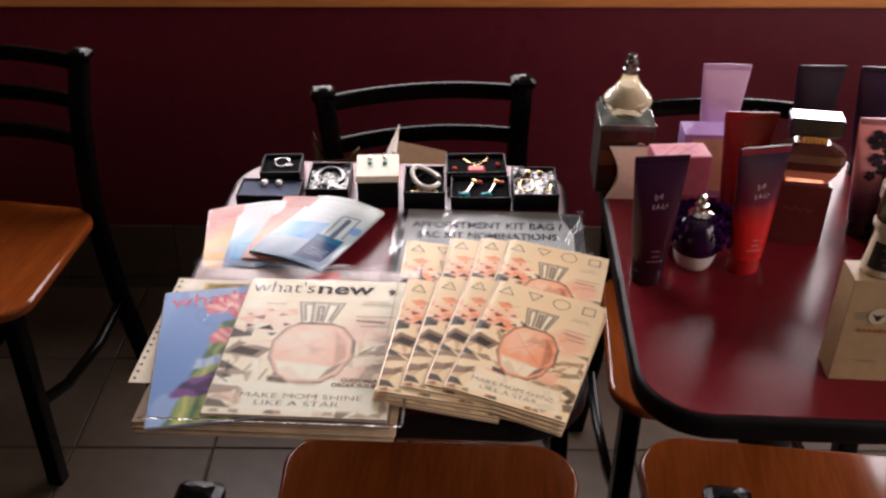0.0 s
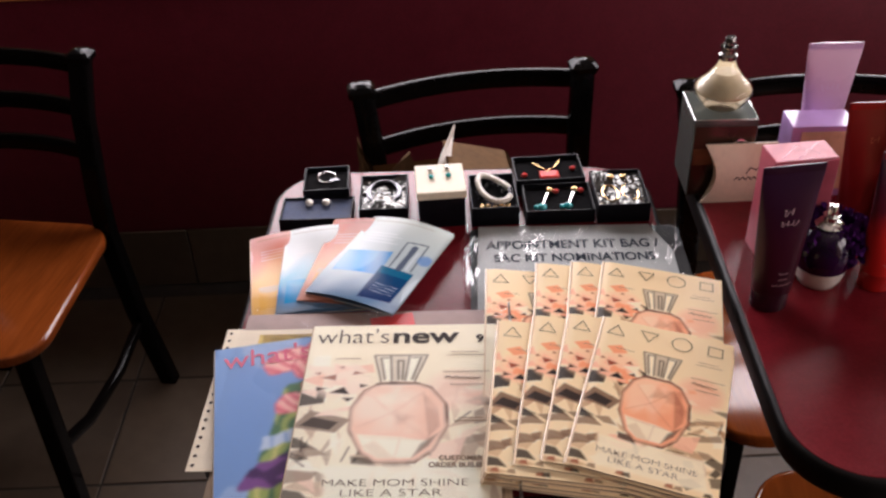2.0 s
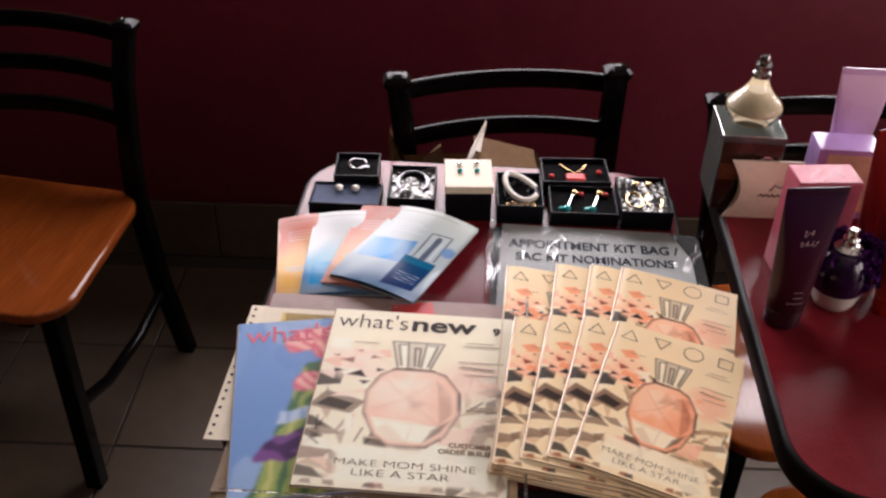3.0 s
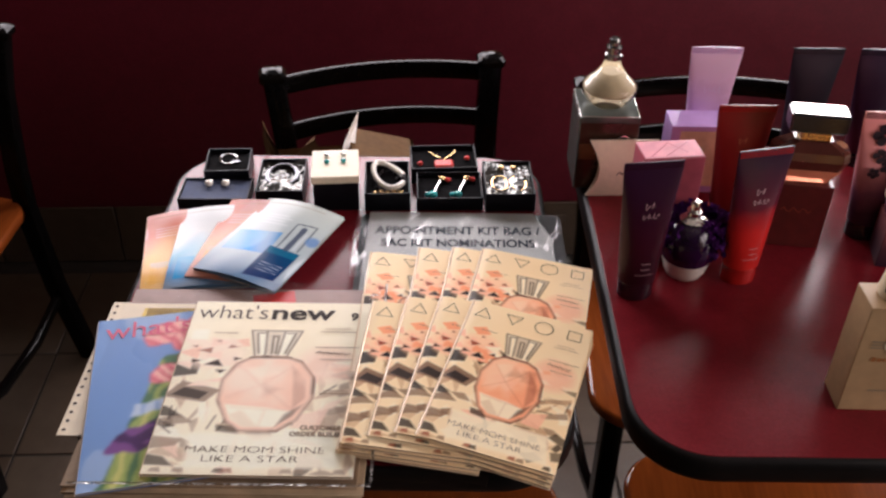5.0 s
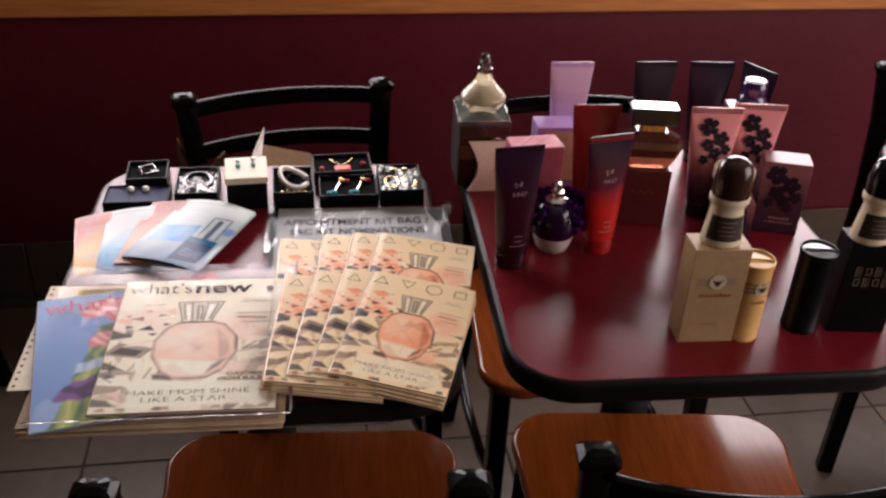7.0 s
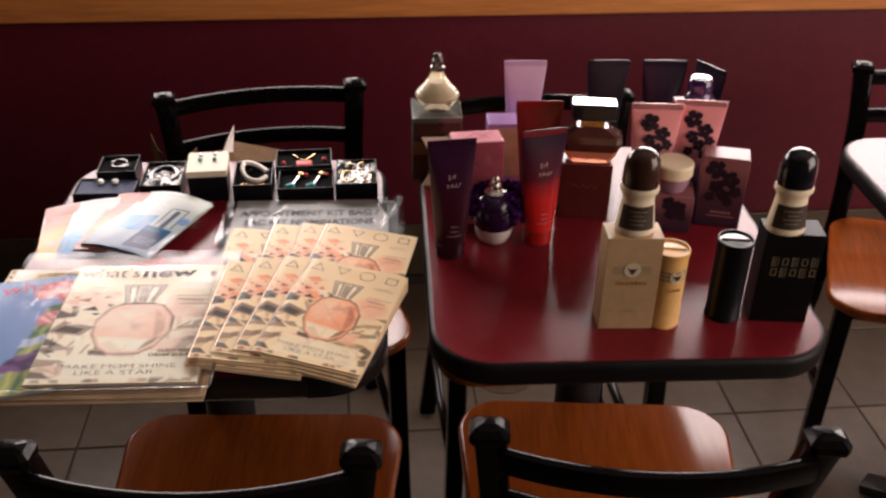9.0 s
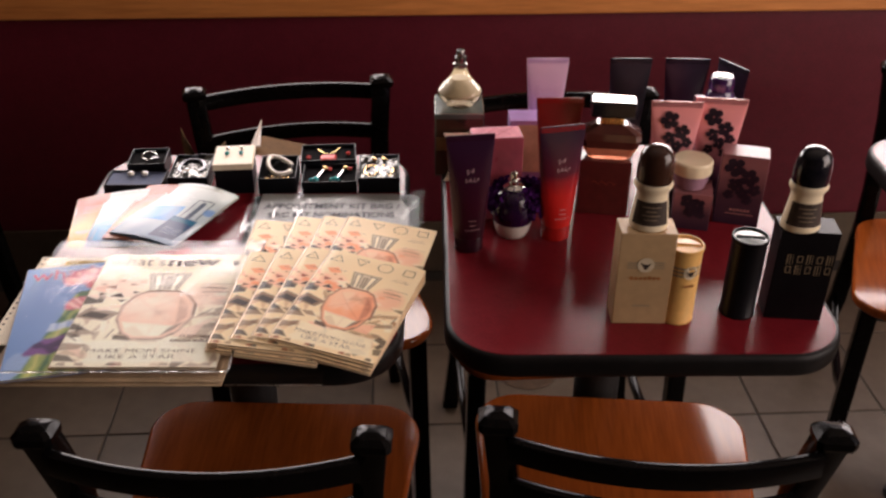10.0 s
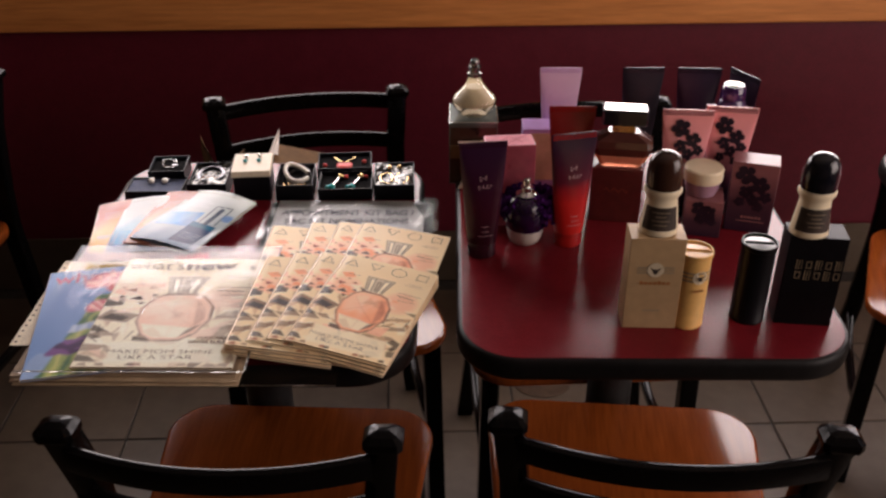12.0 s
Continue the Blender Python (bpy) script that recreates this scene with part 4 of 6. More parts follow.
painted("printed_tulip_picture", 0.200, 0.265, 110, tulip_print, PRINT_GLOSSY, face, 0.0006)
letters("what's", 0.040, mat("pink_title_ink", (0.72, 0.10, 0.20), 0.4), face, Matrix.Translation((-0.090, 0.096, 0.0012)), "title", width=0.100)

news = thing("large_magazine", corner_pose(-0.519, 0.157, 0.7712, -0.3, 0.214, 0.272), "large glossy magazine with a peach perfume bottle cover", "magazine")
face = booklet(0.214, 0.272, 0.0040, PAPER_GREY, news)
cover_art(face, 0.214, 0.272, random.Random(8), ((1.0, 1.04, 0.97), 0.38, 1.13), "none")
letters("what's", 0.036, INK_TITLE, face, Matrix.Translation((-0.101, 0.104, 0.0008)), "title", bold=-0.0004, width=0.084)
letters("new", 0.036, INK, face, Matrix.Translation((-0.0135, 0.104, 0.0008)), "title", bold=0.0008, width=0.078)
letters("9", 0.018, INK, face, Matrix.Translation((0.084, 0.104, 0.0008)), "issue_number", bold=0.0006)
letters("CUSTOMER", 0.0085, INK_SOFT, face, Matrix.Translation((0.045, -0.074, 0.0008)), "small_print", bold=0.0002)
letters("ORDER BUILDER", 0.0085, INK_SOFT, face, Matrix.Translation((0.035, -0.083, 0.0008)), "small_print", bold=0.0002)
FILM_SEAL = film("sealed_plastic_edge", 0.30, tint=(0.86, 0.84, 0.80), gloss=0.8, wrinkle=0.3, scale=60)
sleeve = thing("clear_sleeve", pose(-0.447, 0.030, 0.7745), "clear plastic sleeve over magazines", "plastic sleeve")
pane = part("film_sheet", crumple(0.318, 0.322, 36, 36, 0.0008, 9, 0.2), CLEAR_FILM, sleeve)
pane.visible_shadow = False
for x0, x1, y0, y1 in ((-0.142, 0.159, -0.1615, -0.1585), (0.1575, 0.1605, -0.158, 0.161)):
    part("heat_seal", block(x0, x1, y0, y1, 0.0005, 0.0013, 0.0003, seg=1), FILM_SEAL, sleeve, "milky heat-sealed edge")
sleeve2 = thing("clear_sleeve", pose(-0.232, -0.050, 0.7535), "clear plastic sleeve under the fanned brochures", "plastic sleeve")
part("film_sheet", crumple(0.125, 0.166, 16, 20, 0.0008, 14, 0.2), CLEAR_FILM, sleeve2).visible_shadow = False
part("heat_seal", block(-0.0625, 0.0625, -0.0830, -0.0800, 0.0005, 0.0013, 0.0003, seg=1), FILM_SEAL, sleeve2, "milky heat-sealed edge")

# four small sample booklets


def sample_print(stops, kind, u, v):
    """A soft wash of colour, an inset picture, small print, and on one cover a dropper bottle."""
    asp = SH / SW
    at = np.clip(v + 0.05 * np.sin(6 * u + 4 * v) + 0.03 * np.sin(17 * u - 9 * v), 0, 1)
    col = np.stack([np.interp(at, [q[0] for q in stops], [q[1][c] for q in stops]) for c in range(3)], -1)
    col = lay(col, 0.22 * np.clip(np.sin(5 * u - 3 * v + kind) - 0.2, 0, 1), (0.85, 0.86, 0.84))
    ink = ((0.72, 0.40, 0.08), (0.01, 0.28, 0.60), (0.74, 0.42, 0.10), (0.002, 0.23, 0.60))[kind]
    inset = facet(u, v, ((0.08, 0.27), (0.58, 0.33), (0.55, 0.61), (0.05, 0.55)) if kind == 3 else ((0.08, 0.10), (0.52, 0.10), (0.52, 0.36), (0.08, 0.36)), asp, 0.012)
    col = lay(col, inset * (0.75 + 0.25 * np.sin(14 * u + 9 * v)), ink)
    col = lay(col, inset * np.clip(1 - 18 * ((u - 0.2) ** 2 + (v - 0.5) ** 2), 0, 0.25), (0.3, 0.6, 0.75))
    for q in range(4):
        col = lay(col, pen(u, v, ((0.12, 0.80 - 0.035 * q), (0.46 + 0.07 * (q % 2), 0.80 - 0.035 * q)), asp, 0.006) * 0.5, (0.80, 0.82, 0.82))
    col = lay(col, pen(u, v, ((0.08, 0.945), (0.80, 0.945)), asp, 0.008) * 0.45, (0.25, 0.20, 0.10))
    if kind == 3:
        body = facet(u, v, ((0.56, 0.05), (0.90, 0.09), (0.91, 0.44), (0.54, 0.44)), asp, 0.014)
        deep = np.clip(v / 0.42, 0, 1)[..., None]
        col = col + body[..., None] * (np.array((0.004, 0.012, 0.085)) * (1 - deep) + np.array((0.004, 0.055, 0.15)) * deep - col)
        col = lay(col, body * facet(u, v, ((0.56, 0.36), (0.91, 0.37), (0.91, 0.44), (0.55, 0.44)), asp) * 0.8, (0.01, 0.13, 0.24))
        for q in range(4):
            col = lay(col, pen(u, v, ((0.62, 0.24 - 0.03 * q), (0.86, 0.25 - 0.03 * q)), asp, 0.004) * 0.7, (0.45, 0.55, 0.70))
        col = lay(col, pen(u, v, ((0.62, 0.45), (0.63, 0.74), (0.86, 0.76), (0.86, 0.46)), asp, 0.010) * 0.85, (0.07, 0.08, 0.11))
        col = lay(col, pen(u, v, ((0.73, 0.45), (0.745, 0.70)), asp, 0.034) * 0.9, (0.06, 0.08, 0.13))
        col = lay(col, pen(u, v, ((0.80, 0.47), (0.81, 0.66)), asp, 0.012) * 0.8, (0.60, 0.66, 0.70))
        col = lay(col, np.clip(1.6 - 1.6 * (((u - 0.93) / 0.10) ** 2 + ((v - 0.60) / 0.065) ** 2), 0, 1) * 0.8, (0.12, 0.26, 0.55))
    return col


SW, SH = 0.122, 0.180
for k, (x, y, rot, stops, label) in enumerate((
        (-0.636, 0.362, 11, [(0.10, (0.72, 0.42, 0.12)), (0.45, (0.78, 0.46, 0.16)), (0.75, (0.66, 0.24, 0.18)), (0.95, (0.72, 0.40, 0.36))], "small peach and yellow sample booklet"),
        (-0.586, 0.372, 4, [(0.05, (0.10, 0.16, 0.24)), (0.20, (0.01, 0.20, 0.48)), (0.42, (0.22, 0.48, 0.63)), (0.62, (0.70, 0.74, 0.74))], "small white and blue sample booklet"),
        (-0.521, 0.391, -9, [(0.12, (0.62, 0.26, 0.18)), (0.4, (0.66, 0.30, 0.10)), (0.7, (0.50, 0.13, 0.065)), (0.95, (0.46, 0.12, 0.08))], "small orange-red sample booklet"),
        (-0.466, 0.388, -24, [(0.05, (0.12, 0.20, 0.32)), (0.30, (0.38, 0.46, 0.50)), (0.7, (0.48, 0.55, 0.55)), (0.95, (0.52, 0.58, 0.54))], "small blue sample booklet with a dropper bottle"))):
    b = thing("sample_booklet", corner_pose(x, y, 0.7548 + 0.0056 * k, rot, SW, SH, 0, -0.6), label, "booklet", "sample booklets")
    face = booklet(SW, SH, 0.0026, fade("sample_cover_%d" % k, stops, "Y", 0.3, 0.0), b)
    painted("printed_picture", SW, SH, 84, lambda u, v, st=stops, kind=k: sample_print(st, kind, u, v), PRINT_SAMPLE, face, 0.0012, curl=0.0065 if k == 3 else 0.0045)

# ---- jewellery boxes ----


def tray(x0, x1, y0, y1, h, label, pad, rot=0.0, fill=0.006):
    """An open card box with thin walls and a pad a little under its rim."""
    w, d = x1 - x0, y1 - y0
    b = thing("jewellery_box", pose((x0 + x1) / 2, (y0 + y1) / 2, 0.7502, 0, 0, rot), label, "jewellery box", "jewellery boxes")
    bm = bmesh.new()
    t = 0.0022
    for q in ((-w / 2, w / 2, -d / 2, -d / 2 + t, 0, h), (-w / 2, w / 2, d / 2 - t, d / 2, 0, h), (-w / 2, -w / 2 + t, -d / 2 + t, d / 2 - t, 0, h), (w / 2 - t, w / 2, -d / 2 + t, d / 2 - t, 0, h), (-w / 2 + t, w / 2 - t, -d / 2 + t, d / 2 - t, 0, 0.002)):
        block(*q, 0.0005, bm, 1)
    part("box_tray", bm, BLACK_CARD, b)
    part("pad", block(-w / 2 + t, w / 2 - t, -d / 2 + t, d / 2 - t, 0.002, h - fill, 0.001), pad, b)
    return b, w, d, h - fill


def gem(parent, name, x, y, z, r, material, seg=10):
    bm = bmesh.new()
    bmesh.ops.create_icosphere(bm, subdivisions=2, radius=r, matrix=Matrix.Translation((x, y, z)) @ Matrix.Diagonal((1, 1, 0.8, 1)))
    return part(name, bm, material, parent)


def hoop(pts, r, seg=6):
    """A thin round wire along points."""
    bm = bmesh.new()
    return sweep(pts, 2 * r, 2 * r, (0.01, 0.02, 1), r * 0.8, bm)


b, w, d, z = tray(-0.600, -0.499, 0.391, 0.449, 0.018, "black jewellery box, navy pad, with two pearl studs", NAVY_FOAM, 1, 0.003)
for s in (-1, 1):
    gem(b, "pearl_stud", s * 0.012, 0.012, z + 0.004, 0.0062, PEARL)
    gem(b, "crystal", s * 0.012 + 0.002, 0.018, z + 0.003, 0.0030, SILVER)
b, w, d, z = tray(-0.575, -0.509, 0.4515, 0.517, 0.028, "small black jewellery box with a silver ring", BLACK_FOAM, 4)
part("ring_band", hoop([(0.013 * math.cos(a), 0.004 + 0.008 * math.sin(a), z + 0.004 + 0.004 * math.sin(a)) for a in [2 * math.pi * k / 20 for k in range(21)]], 0.0016), SILVER, b)
part("ring_leaf", polys([ngon(0.012, -0.006, 0.007, 0.003, 10, 0.3)], z + 0.006), GUNMETAL, b, smooth=False)
for x0, x1, y0, y1, name, lab in ((-0.489, -0.421, 0.395, 0.486, "bracelet", "black jewellery box with a bracelet in clear wrap"), (-0.158, -0.086, 0.394, 0.486, "earring_set", "black jewellery box with gold earrings in clear wrap")):
    b, w, d, z = tray(x0, x1, y0, y1, 0.030, lab, BLACK_FOAM, 2, 0.010)
    part("clear_wrap", crumple(w - 0.006, d - 0.006, 26, 30, 0.0065, int(100 * abs(x0)), 0), FOIL_WRAP, b, "crumpled clear wrap", Matrix.Translation((0, 0, z + 0.001)), smooth=False)
    if name == "bracelet":
        part("bracelet", hoop([(0.022 * math.cos(a), 0.004 + 0.030 * math.sin(a), z + 0.0045) for a in [2 * math.pi * k / 28 for k in range(29)]], 0.0035), GUNMETAL, b)
    else:
        for s in (-1, 1):
            gem(b, "gold_bead", s * 0.009, 0.026, z + 0.010, 0.0050, GOLD)
            part("gold_hoop", hoop([(s * 0.014 + 0.011 * math.cos(a), -0.010 + 0.020 * math.sin(a), z + 0.0055) for a in [2 * math.pi * k / 20 for k in range(21)]], 0.0014), GOLD, b)
b, w, d, z = tray(-0.406, -0.342, 0.391, 0.462, 0.047, "black jewellery box with cream pad and four studs", BLACK_FOAM, 5, 0.002)
pad_card = part("cream_pad", block(-0.034, 0.034, -0.038, 0.038, 0.047, 0.0585, 0.0015), CREAM_CARD, b, "cream earring card")
for k, (x, y, mt) in enumerate(((-0.012, 0.020, SILVER), (0.012, 0.022, SILVER), (-0.012, 0.002, TEAL_STONE), (0.012, 0.003, TEAL_STONE))):
    gem(pad_card, "stud", x, y, 0.0610, 0.0042, mt)
b, w, d, z = tray(-0.333, -0.267, 0.392, 0.482, 0.030, "black jewellery box with pearl and dark bead necklace", BLACK_FOAM, 3, 0.010)
one, dark_beads = bmesh.new(), bmesh.new()
bmesh.ops.create_icosphere(one, subdivisions=2, radius=0.0042)
pearl_mesh = finish(one, "pearl", PEARL)
for k in range(34):
    a = 2 * math.pi * k / 34
    q = (0.002 + 0.020 * math.cos(a) - 0.010 * math.sin(a), 0.004 + 0.034 * math.sin(a) * (1 - 0.25 * math.cos(a)))
    if k < 30:
        part("pearl", pearl_mesh, PEARL, b, m=Matrix.Translation((*q, z + 0.011)))
    else:
        bmesh.ops.create_icosphere(dark_beads, subdivisions=1, radius=0.0042, matrix=Matrix.Translation((*q, z + 0.011)))
for k in range(70):
    a = rng.uniform(0, 6.28)
    bmesh.ops.create_icosphere(dark_beads, subdivisions=1, radius=rng.uniform(0.0018, 0.003), matrix=Matrix.Translation((0.024 * math.cos(a) * rng.uniform(0.5, 1), 0.036 * math.sin(a) * rng.uniform(0.6, 1), z + 0.003)))
tagged(part("dark_strand", dark_beads, GUNMETAL, b), kind="stuff")
for k in range(5):
    gem(b, "gold_charm", -0.018 + 0.009 * k, -0.034 + 0.003 * (k % 2), z + 0.004, 0.0042, GOLD)
b, w, d, z = tray(-0.257, -0.161, 0.394, 0.466, 0.022, "black jewellery box with teal and gold drop earrings", BLACK_FOAM, 2)
for s in (-1, 1):
    x = 0.018 * s + 0.004
    gem(b, "gold_stud", x + 0.004, 0.020, z + 0.004, 0.0055, GOLD)
    gem(b, "gold_stud", x + 0.013, 0.019, z + 0.003, 0.0042, CORAL_STONE)
    part("drop_wire", hoop([(x + 0.002, 0.016, z + 0.003), (x - 0.003, 0.0, z + 0.003), (x - 0.008, -0.016, z + 0.003)], 0.0017), SILVER, b)
    gem(b, "teal_drop", x - 0.010, -0.022, z + 0.004, 0.0062, TEAL_STONE)
    gem(b, "teal_drop", x - 0.018, -0.021, z + 0.003, 0.0042, TEAL_STONE)
b, w, d, z = tray(-0.268, -0.168, 0.470, 0.538, 0.026, "black jewellery box with a coral pendant set", BLACK_FOAM, 4)
part("pendant", block(-0.014, 0.014, -0.026, -0.006, z, z + 0.005, 0.0035), CORAL_STONE, b, "coral pendant")
part("chain", hoop([(-0.020, 0.020, z + 0.002), (-0.010, 0.006, z + 0.002), (0, -0.004, z + 0.002), (0.012, 0.008, z + 0.002), (0.020, 0.022, z + 0.002)], 0.0012), GOLD, b)
for s in (-1, 1):
    gem(b, "coral_stud", 0.036 * s, -0.008 + 0.006 * s, z + 0.003, 0.0042, CORAL_STONE)

# ---- paper bag on the chair behind ----
bag = thing("paper_bag", pose(-0.385, 0.600, 0.4505, 0, 0, 8), "brown paper bag with white tissue on a chair", "paper bag")
bm = bmesh.new()
o = [(-0.12, -0.055), (0.12, -0.055), (0.12, 0.055), (-0.12, 0.055)]
for k in range(4):
    a, c = o[k], o[(k + 1) % 4]
    hs = (0.262, 0.272, 0.255, 0.250)
    bm.faces.new([bm.verts.new(p) for p in ((*a, 0), (*c, 0), (c[0] * 1.03, c[1] * 1.1, hs[(k + 1) % 4]), (a[0] * 1.03, a[1] * 1.1, hs[k]))])
bm.faces.new([bm.verts.new((*p, 0.001)) for p in o])
bmesh.ops.solidify(bm, geom=bm.faces[:], thickness=0.0015)
part("bag_body", bm, KRAFT, bag, smooth=False)
for k, (x, hgt, lean, wide) in enumerate(((-0.105, 0.335, -0.012, 0.022), (-0.060, 0.300, 0.02, 0.05), (0.006, 0.342, 0.022, 0.018), (0.03, 0.285, -0.02, 0.05))):
    t = bmesh.new()
    rows = []
    for q in range(6):
        s = q / 5
        half = wide * (1 - s) ** 0.8
        cx, cz = x + lean * s + 0.004 * math.sin(5 * s + k), 0.22 + (hgt - 0.22) * s
        rows.append([t.verts.new((cx + half * (p / 2 - 1), 0.004 * math.sin(2.4 * p + 3 * s + k) + 0.006 * (p % 2), cz + 0.004 * math.sin(p + k))) for p in range(5)])
    for r0, r1 in zip(rows, rows[1:]):
        for p in range(4):
            t.faces.new((r0[p], r0[p + 1], r1[p + 1], r1[p]))
    part("tissue", t, TISSUE if k in (2, 3) else KRAFT, bag, smooth=False)
part("bag_flap", block(0.0, 0.105, -0.050, 0.048, 0.0, 0.0025, 0.0008, seg=1), KRAFT, bag, m=pose(0.015, 0, 0.288, 4, 16, 0))

# ---- cosmetics ----


def tube_front(h, width=0.084, r=0.0235):
    def y(x, z):
        u = max(0, min(1, (z - 0.0245) / (h - 0.0345)))
        hw, hd = r + (width / 2 - r) * u ** 0.9, r * 0.85 * (1 - u ** 1.5) + 0.0011 * u
        return -hd * math.sqrt(max(0, 1 - (x / hw) ** 2)) - 0.0016
    return y


def squeeze_tube(x, y, rot, h, label, material, cap, width=0.074, r=0.0235, print_at=None, print_mat=None):
    """A tube that stands on its cap and flattens to a crimp at the top."""
    t = thing("lotion_tube", pose(x, y, 0.7502, 0, 0, rot), label, "lotion tube", "lotion tubes")
    part("cap", lathe([(0, 0), (r * 0.93, 0), (r * 0.97, 0.001), (r * 0.97, 0.022), (r * 0.94, 0.024), (0, 0.024)], 28, 1.0, 0.85), cap, t)
    bm = bmesh.new()
    rings, seg = [], 32
    for k in range(13):
        u = k / 12
        hw = r + (width / 2 - r) * u ** 0.9
        hd = r * 0.85 * (1 - u ** 1.5) + 0.0011 * u
        z = 0.0245 + (h - 0.0345) * u
        rings.append([bm.verts.new((hw * math.cos(a), hd * math.sin(a), z)) for a in [2 * math.pi * q / seg for q in range(seg)]])
    rings.append([bm.verts.new((v.co.x, v.co.y, h)) for v in rings[-1]])
    for a, b in zip(rings, rings[1:]):
        for q in range(seg):
            bm.faces.new((a[q], a[(q + 1) % seg], b[(q + 1) % seg], b[q]))
    bm.faces.new(rings[-1])
    bm.faces.new(rings[0][::-1])
    body = part("tube_body", bm, material, t)
    for k in range(4):
        part("crimp_ridge", block(-width / 2 + 0.002, width / 2 - 0.002, -0.0018, 0.0018, h - 0.009 + 0.0022 * k, h - 0.0084 + 0.0022 * k, 0), cap, body, smooth=False)
    if print_at:
        bm = bmesh.new()
        front = tube_front(h, width, r)
        for zz, x0, x1, tall, wave, lean in print_at:
            n = max(4, int((x1 - x0) / 0.0009))
            pts = []
            for q in range(n + 1):
                s = q / n
                pts.append((x0 + (x1 - x0) * s + lean * tall * math.sin(wave * s + 0.6), zz + tall * (0.55 * math.sin(wave * s) + 0.45 * math.sin(2.3 * wave * s + 1))))
            for (xa, za), (xb, zb) in zip(pts, pts[1:]):
                e = Vector((xb - xa, zb - za)).normalized().orthogonal() * 0.00042
                bm.faces.new([bm.verts.new((px, front(px, pz) + 0.0008, pz)) for px, pz in ((xa - e.x, za - e.y), (xb - e.x, zb - e.y), (xb + e.x, zb + e.y), (xa + e.x, za + e.y))])
        tagged(part("printed_name", bm, print_mat or SILVER, body, smooth=False), kind="stuff")
    return t


# script lines: height, from, to, half height, waves, slant
NAME = [(0.139, -0.008, 0.006, 0.0052, 11, 0.5), (0.125, -0.010, 0.012, 0.0044, 22, 0.5)]
FOOT = [(0.058, -0.004, 0.008, 0.0010, 40, 0), (0.050, -0.004, 0.008, 0.0010, 44, 0), (0.042, -0.010, 0.014, 0.0012, 60, 0)]
PALE_PRINT = mat("pale_pink_print", (0.62, 0.42, 0.46), 0.4, var=0.2)
PURPLE_T = fade("plum_tube", [(0.05, (0.040, 0.006, 0.016)), (0.4, (0.052, 0.006, 0.019)), (0.95, (0.028, 0.006, 0.028))], "Z", 0.32, 0.06)
RED_T = fade("plum_to_red_tube", [(0.1, (0.60, 0.020, 0.015)), (0.42, (0.55, 0.018, 0.016)), (0.62, (0.10, 0.010, 0.025)), (0.95, (0.028, 0.009, 0.026))], "Z", 0.32, 0.06)
RED_T2 = fade("deep_red_tube", [(0.1, (0.13, 0.007, 0.008)), (0.6, (0.18, 0.010, 0.009)), (0.95, (0.22, 0.016, 0.011))], "Z", 0.32, 0.06)
LILAC_T = fade("lilac_tube", [(0.1, (0.46, 0.28, 0.52)), (0.6, (0.58, 0.40, 0.58)), (0.95, (0.66, 0.47, 0.62))], "Z", 0.28, 0.2)
DARK_T = fade("charcoal_tube", [(0.1, (0.007, 0.005, 0.010)), (0.9, (0.009, 0.009, 0.017))], "Z", 0.42, 0.0)
DARK_T2 = fade("aubergine_tube", [(0.2, (0.05, 0.010, 0.022)), (0.5, (0.018, 0.005, 0.018)), (0.95, (0.014, 0.006, 0.020))], "Z", 0.34, 0.05)
PINK_T = fade("pink_to_black_tube", [(0.20, (0.030, 0.010, 0.025)), (0.38, (0.16, 0.055, 0.10)), (0.62, (0.62, 0.26, 0.28)), (0.95, (0.80, 0.30, 0.30))], "Z", 0.30, 0.2)
CAP_PLUM = mat("plum_cap", (0.045, 0.010, 0.022), 0.25, var=0.15, coat=0.2)
CAP_RED = mat("red_cap", (0.42, 0.014, 0.012), 0.25, var=0.15, coat=0.2)
CAP_DARK = mat("black_tube_cap", (0.010, 0.008, 0.012), 0.25, var=0.15, coat=0.2)

squeeze_tube(0.030, 0.212, 8, 0.196, "dark plum lotion tube with small pale print", PURPLE_T, CAP_PLUM, print_at=NAME + FOOT, print_mat=PALE_PRINT)
squeeze_tube(0.172, 0.247, 13, 0.195, "plum-to-red lotion tube with small pale print", RED_T, CAP_RED, print_at=NAME + FOOT, print_mat=PALE_PRINT)
squeeze_tube(0.183, 0.372, 0, 0.188, "deep red lotion tube beside a rose carton", RED_T2, CAP_RED, 0.078, print_at=NAME[:1], print_mat=mat("dull_gold_print", (0.38, 0.10, 0.05), 0.4))
squeeze_tube(0.180, 0.542, 0, 0.193, "pale lilac lotion tube near a lilac carton", LILAC_T, mat("lilac_cap", (0.45, 0.28, 0.55), 0.3), 0.076, print_at=[(0.13, -0.014, 0.014, 0.006, 24, 0.3)], print_mat=mat("silver_lilac_print", (0.66, 0.52, 0.72), 0.3))
squeeze_tube(0.330, 0.545, 0, 0.192, "black lotion tube behind an amber perfume bottle", DARK_T, CAP_DARK, 0.076)
squeeze_tube(0.432, 0.545, -3, 0.191, "dark aubergine lotion tube with a dim print", DARK_T2, CAP_DARK, 0.080)
squeeze_tube(0.506, 0.515, -61, 0.192, "dark aubergine lotion tube turned sideways", DARK_T2, CAP_DARK, 0.074)


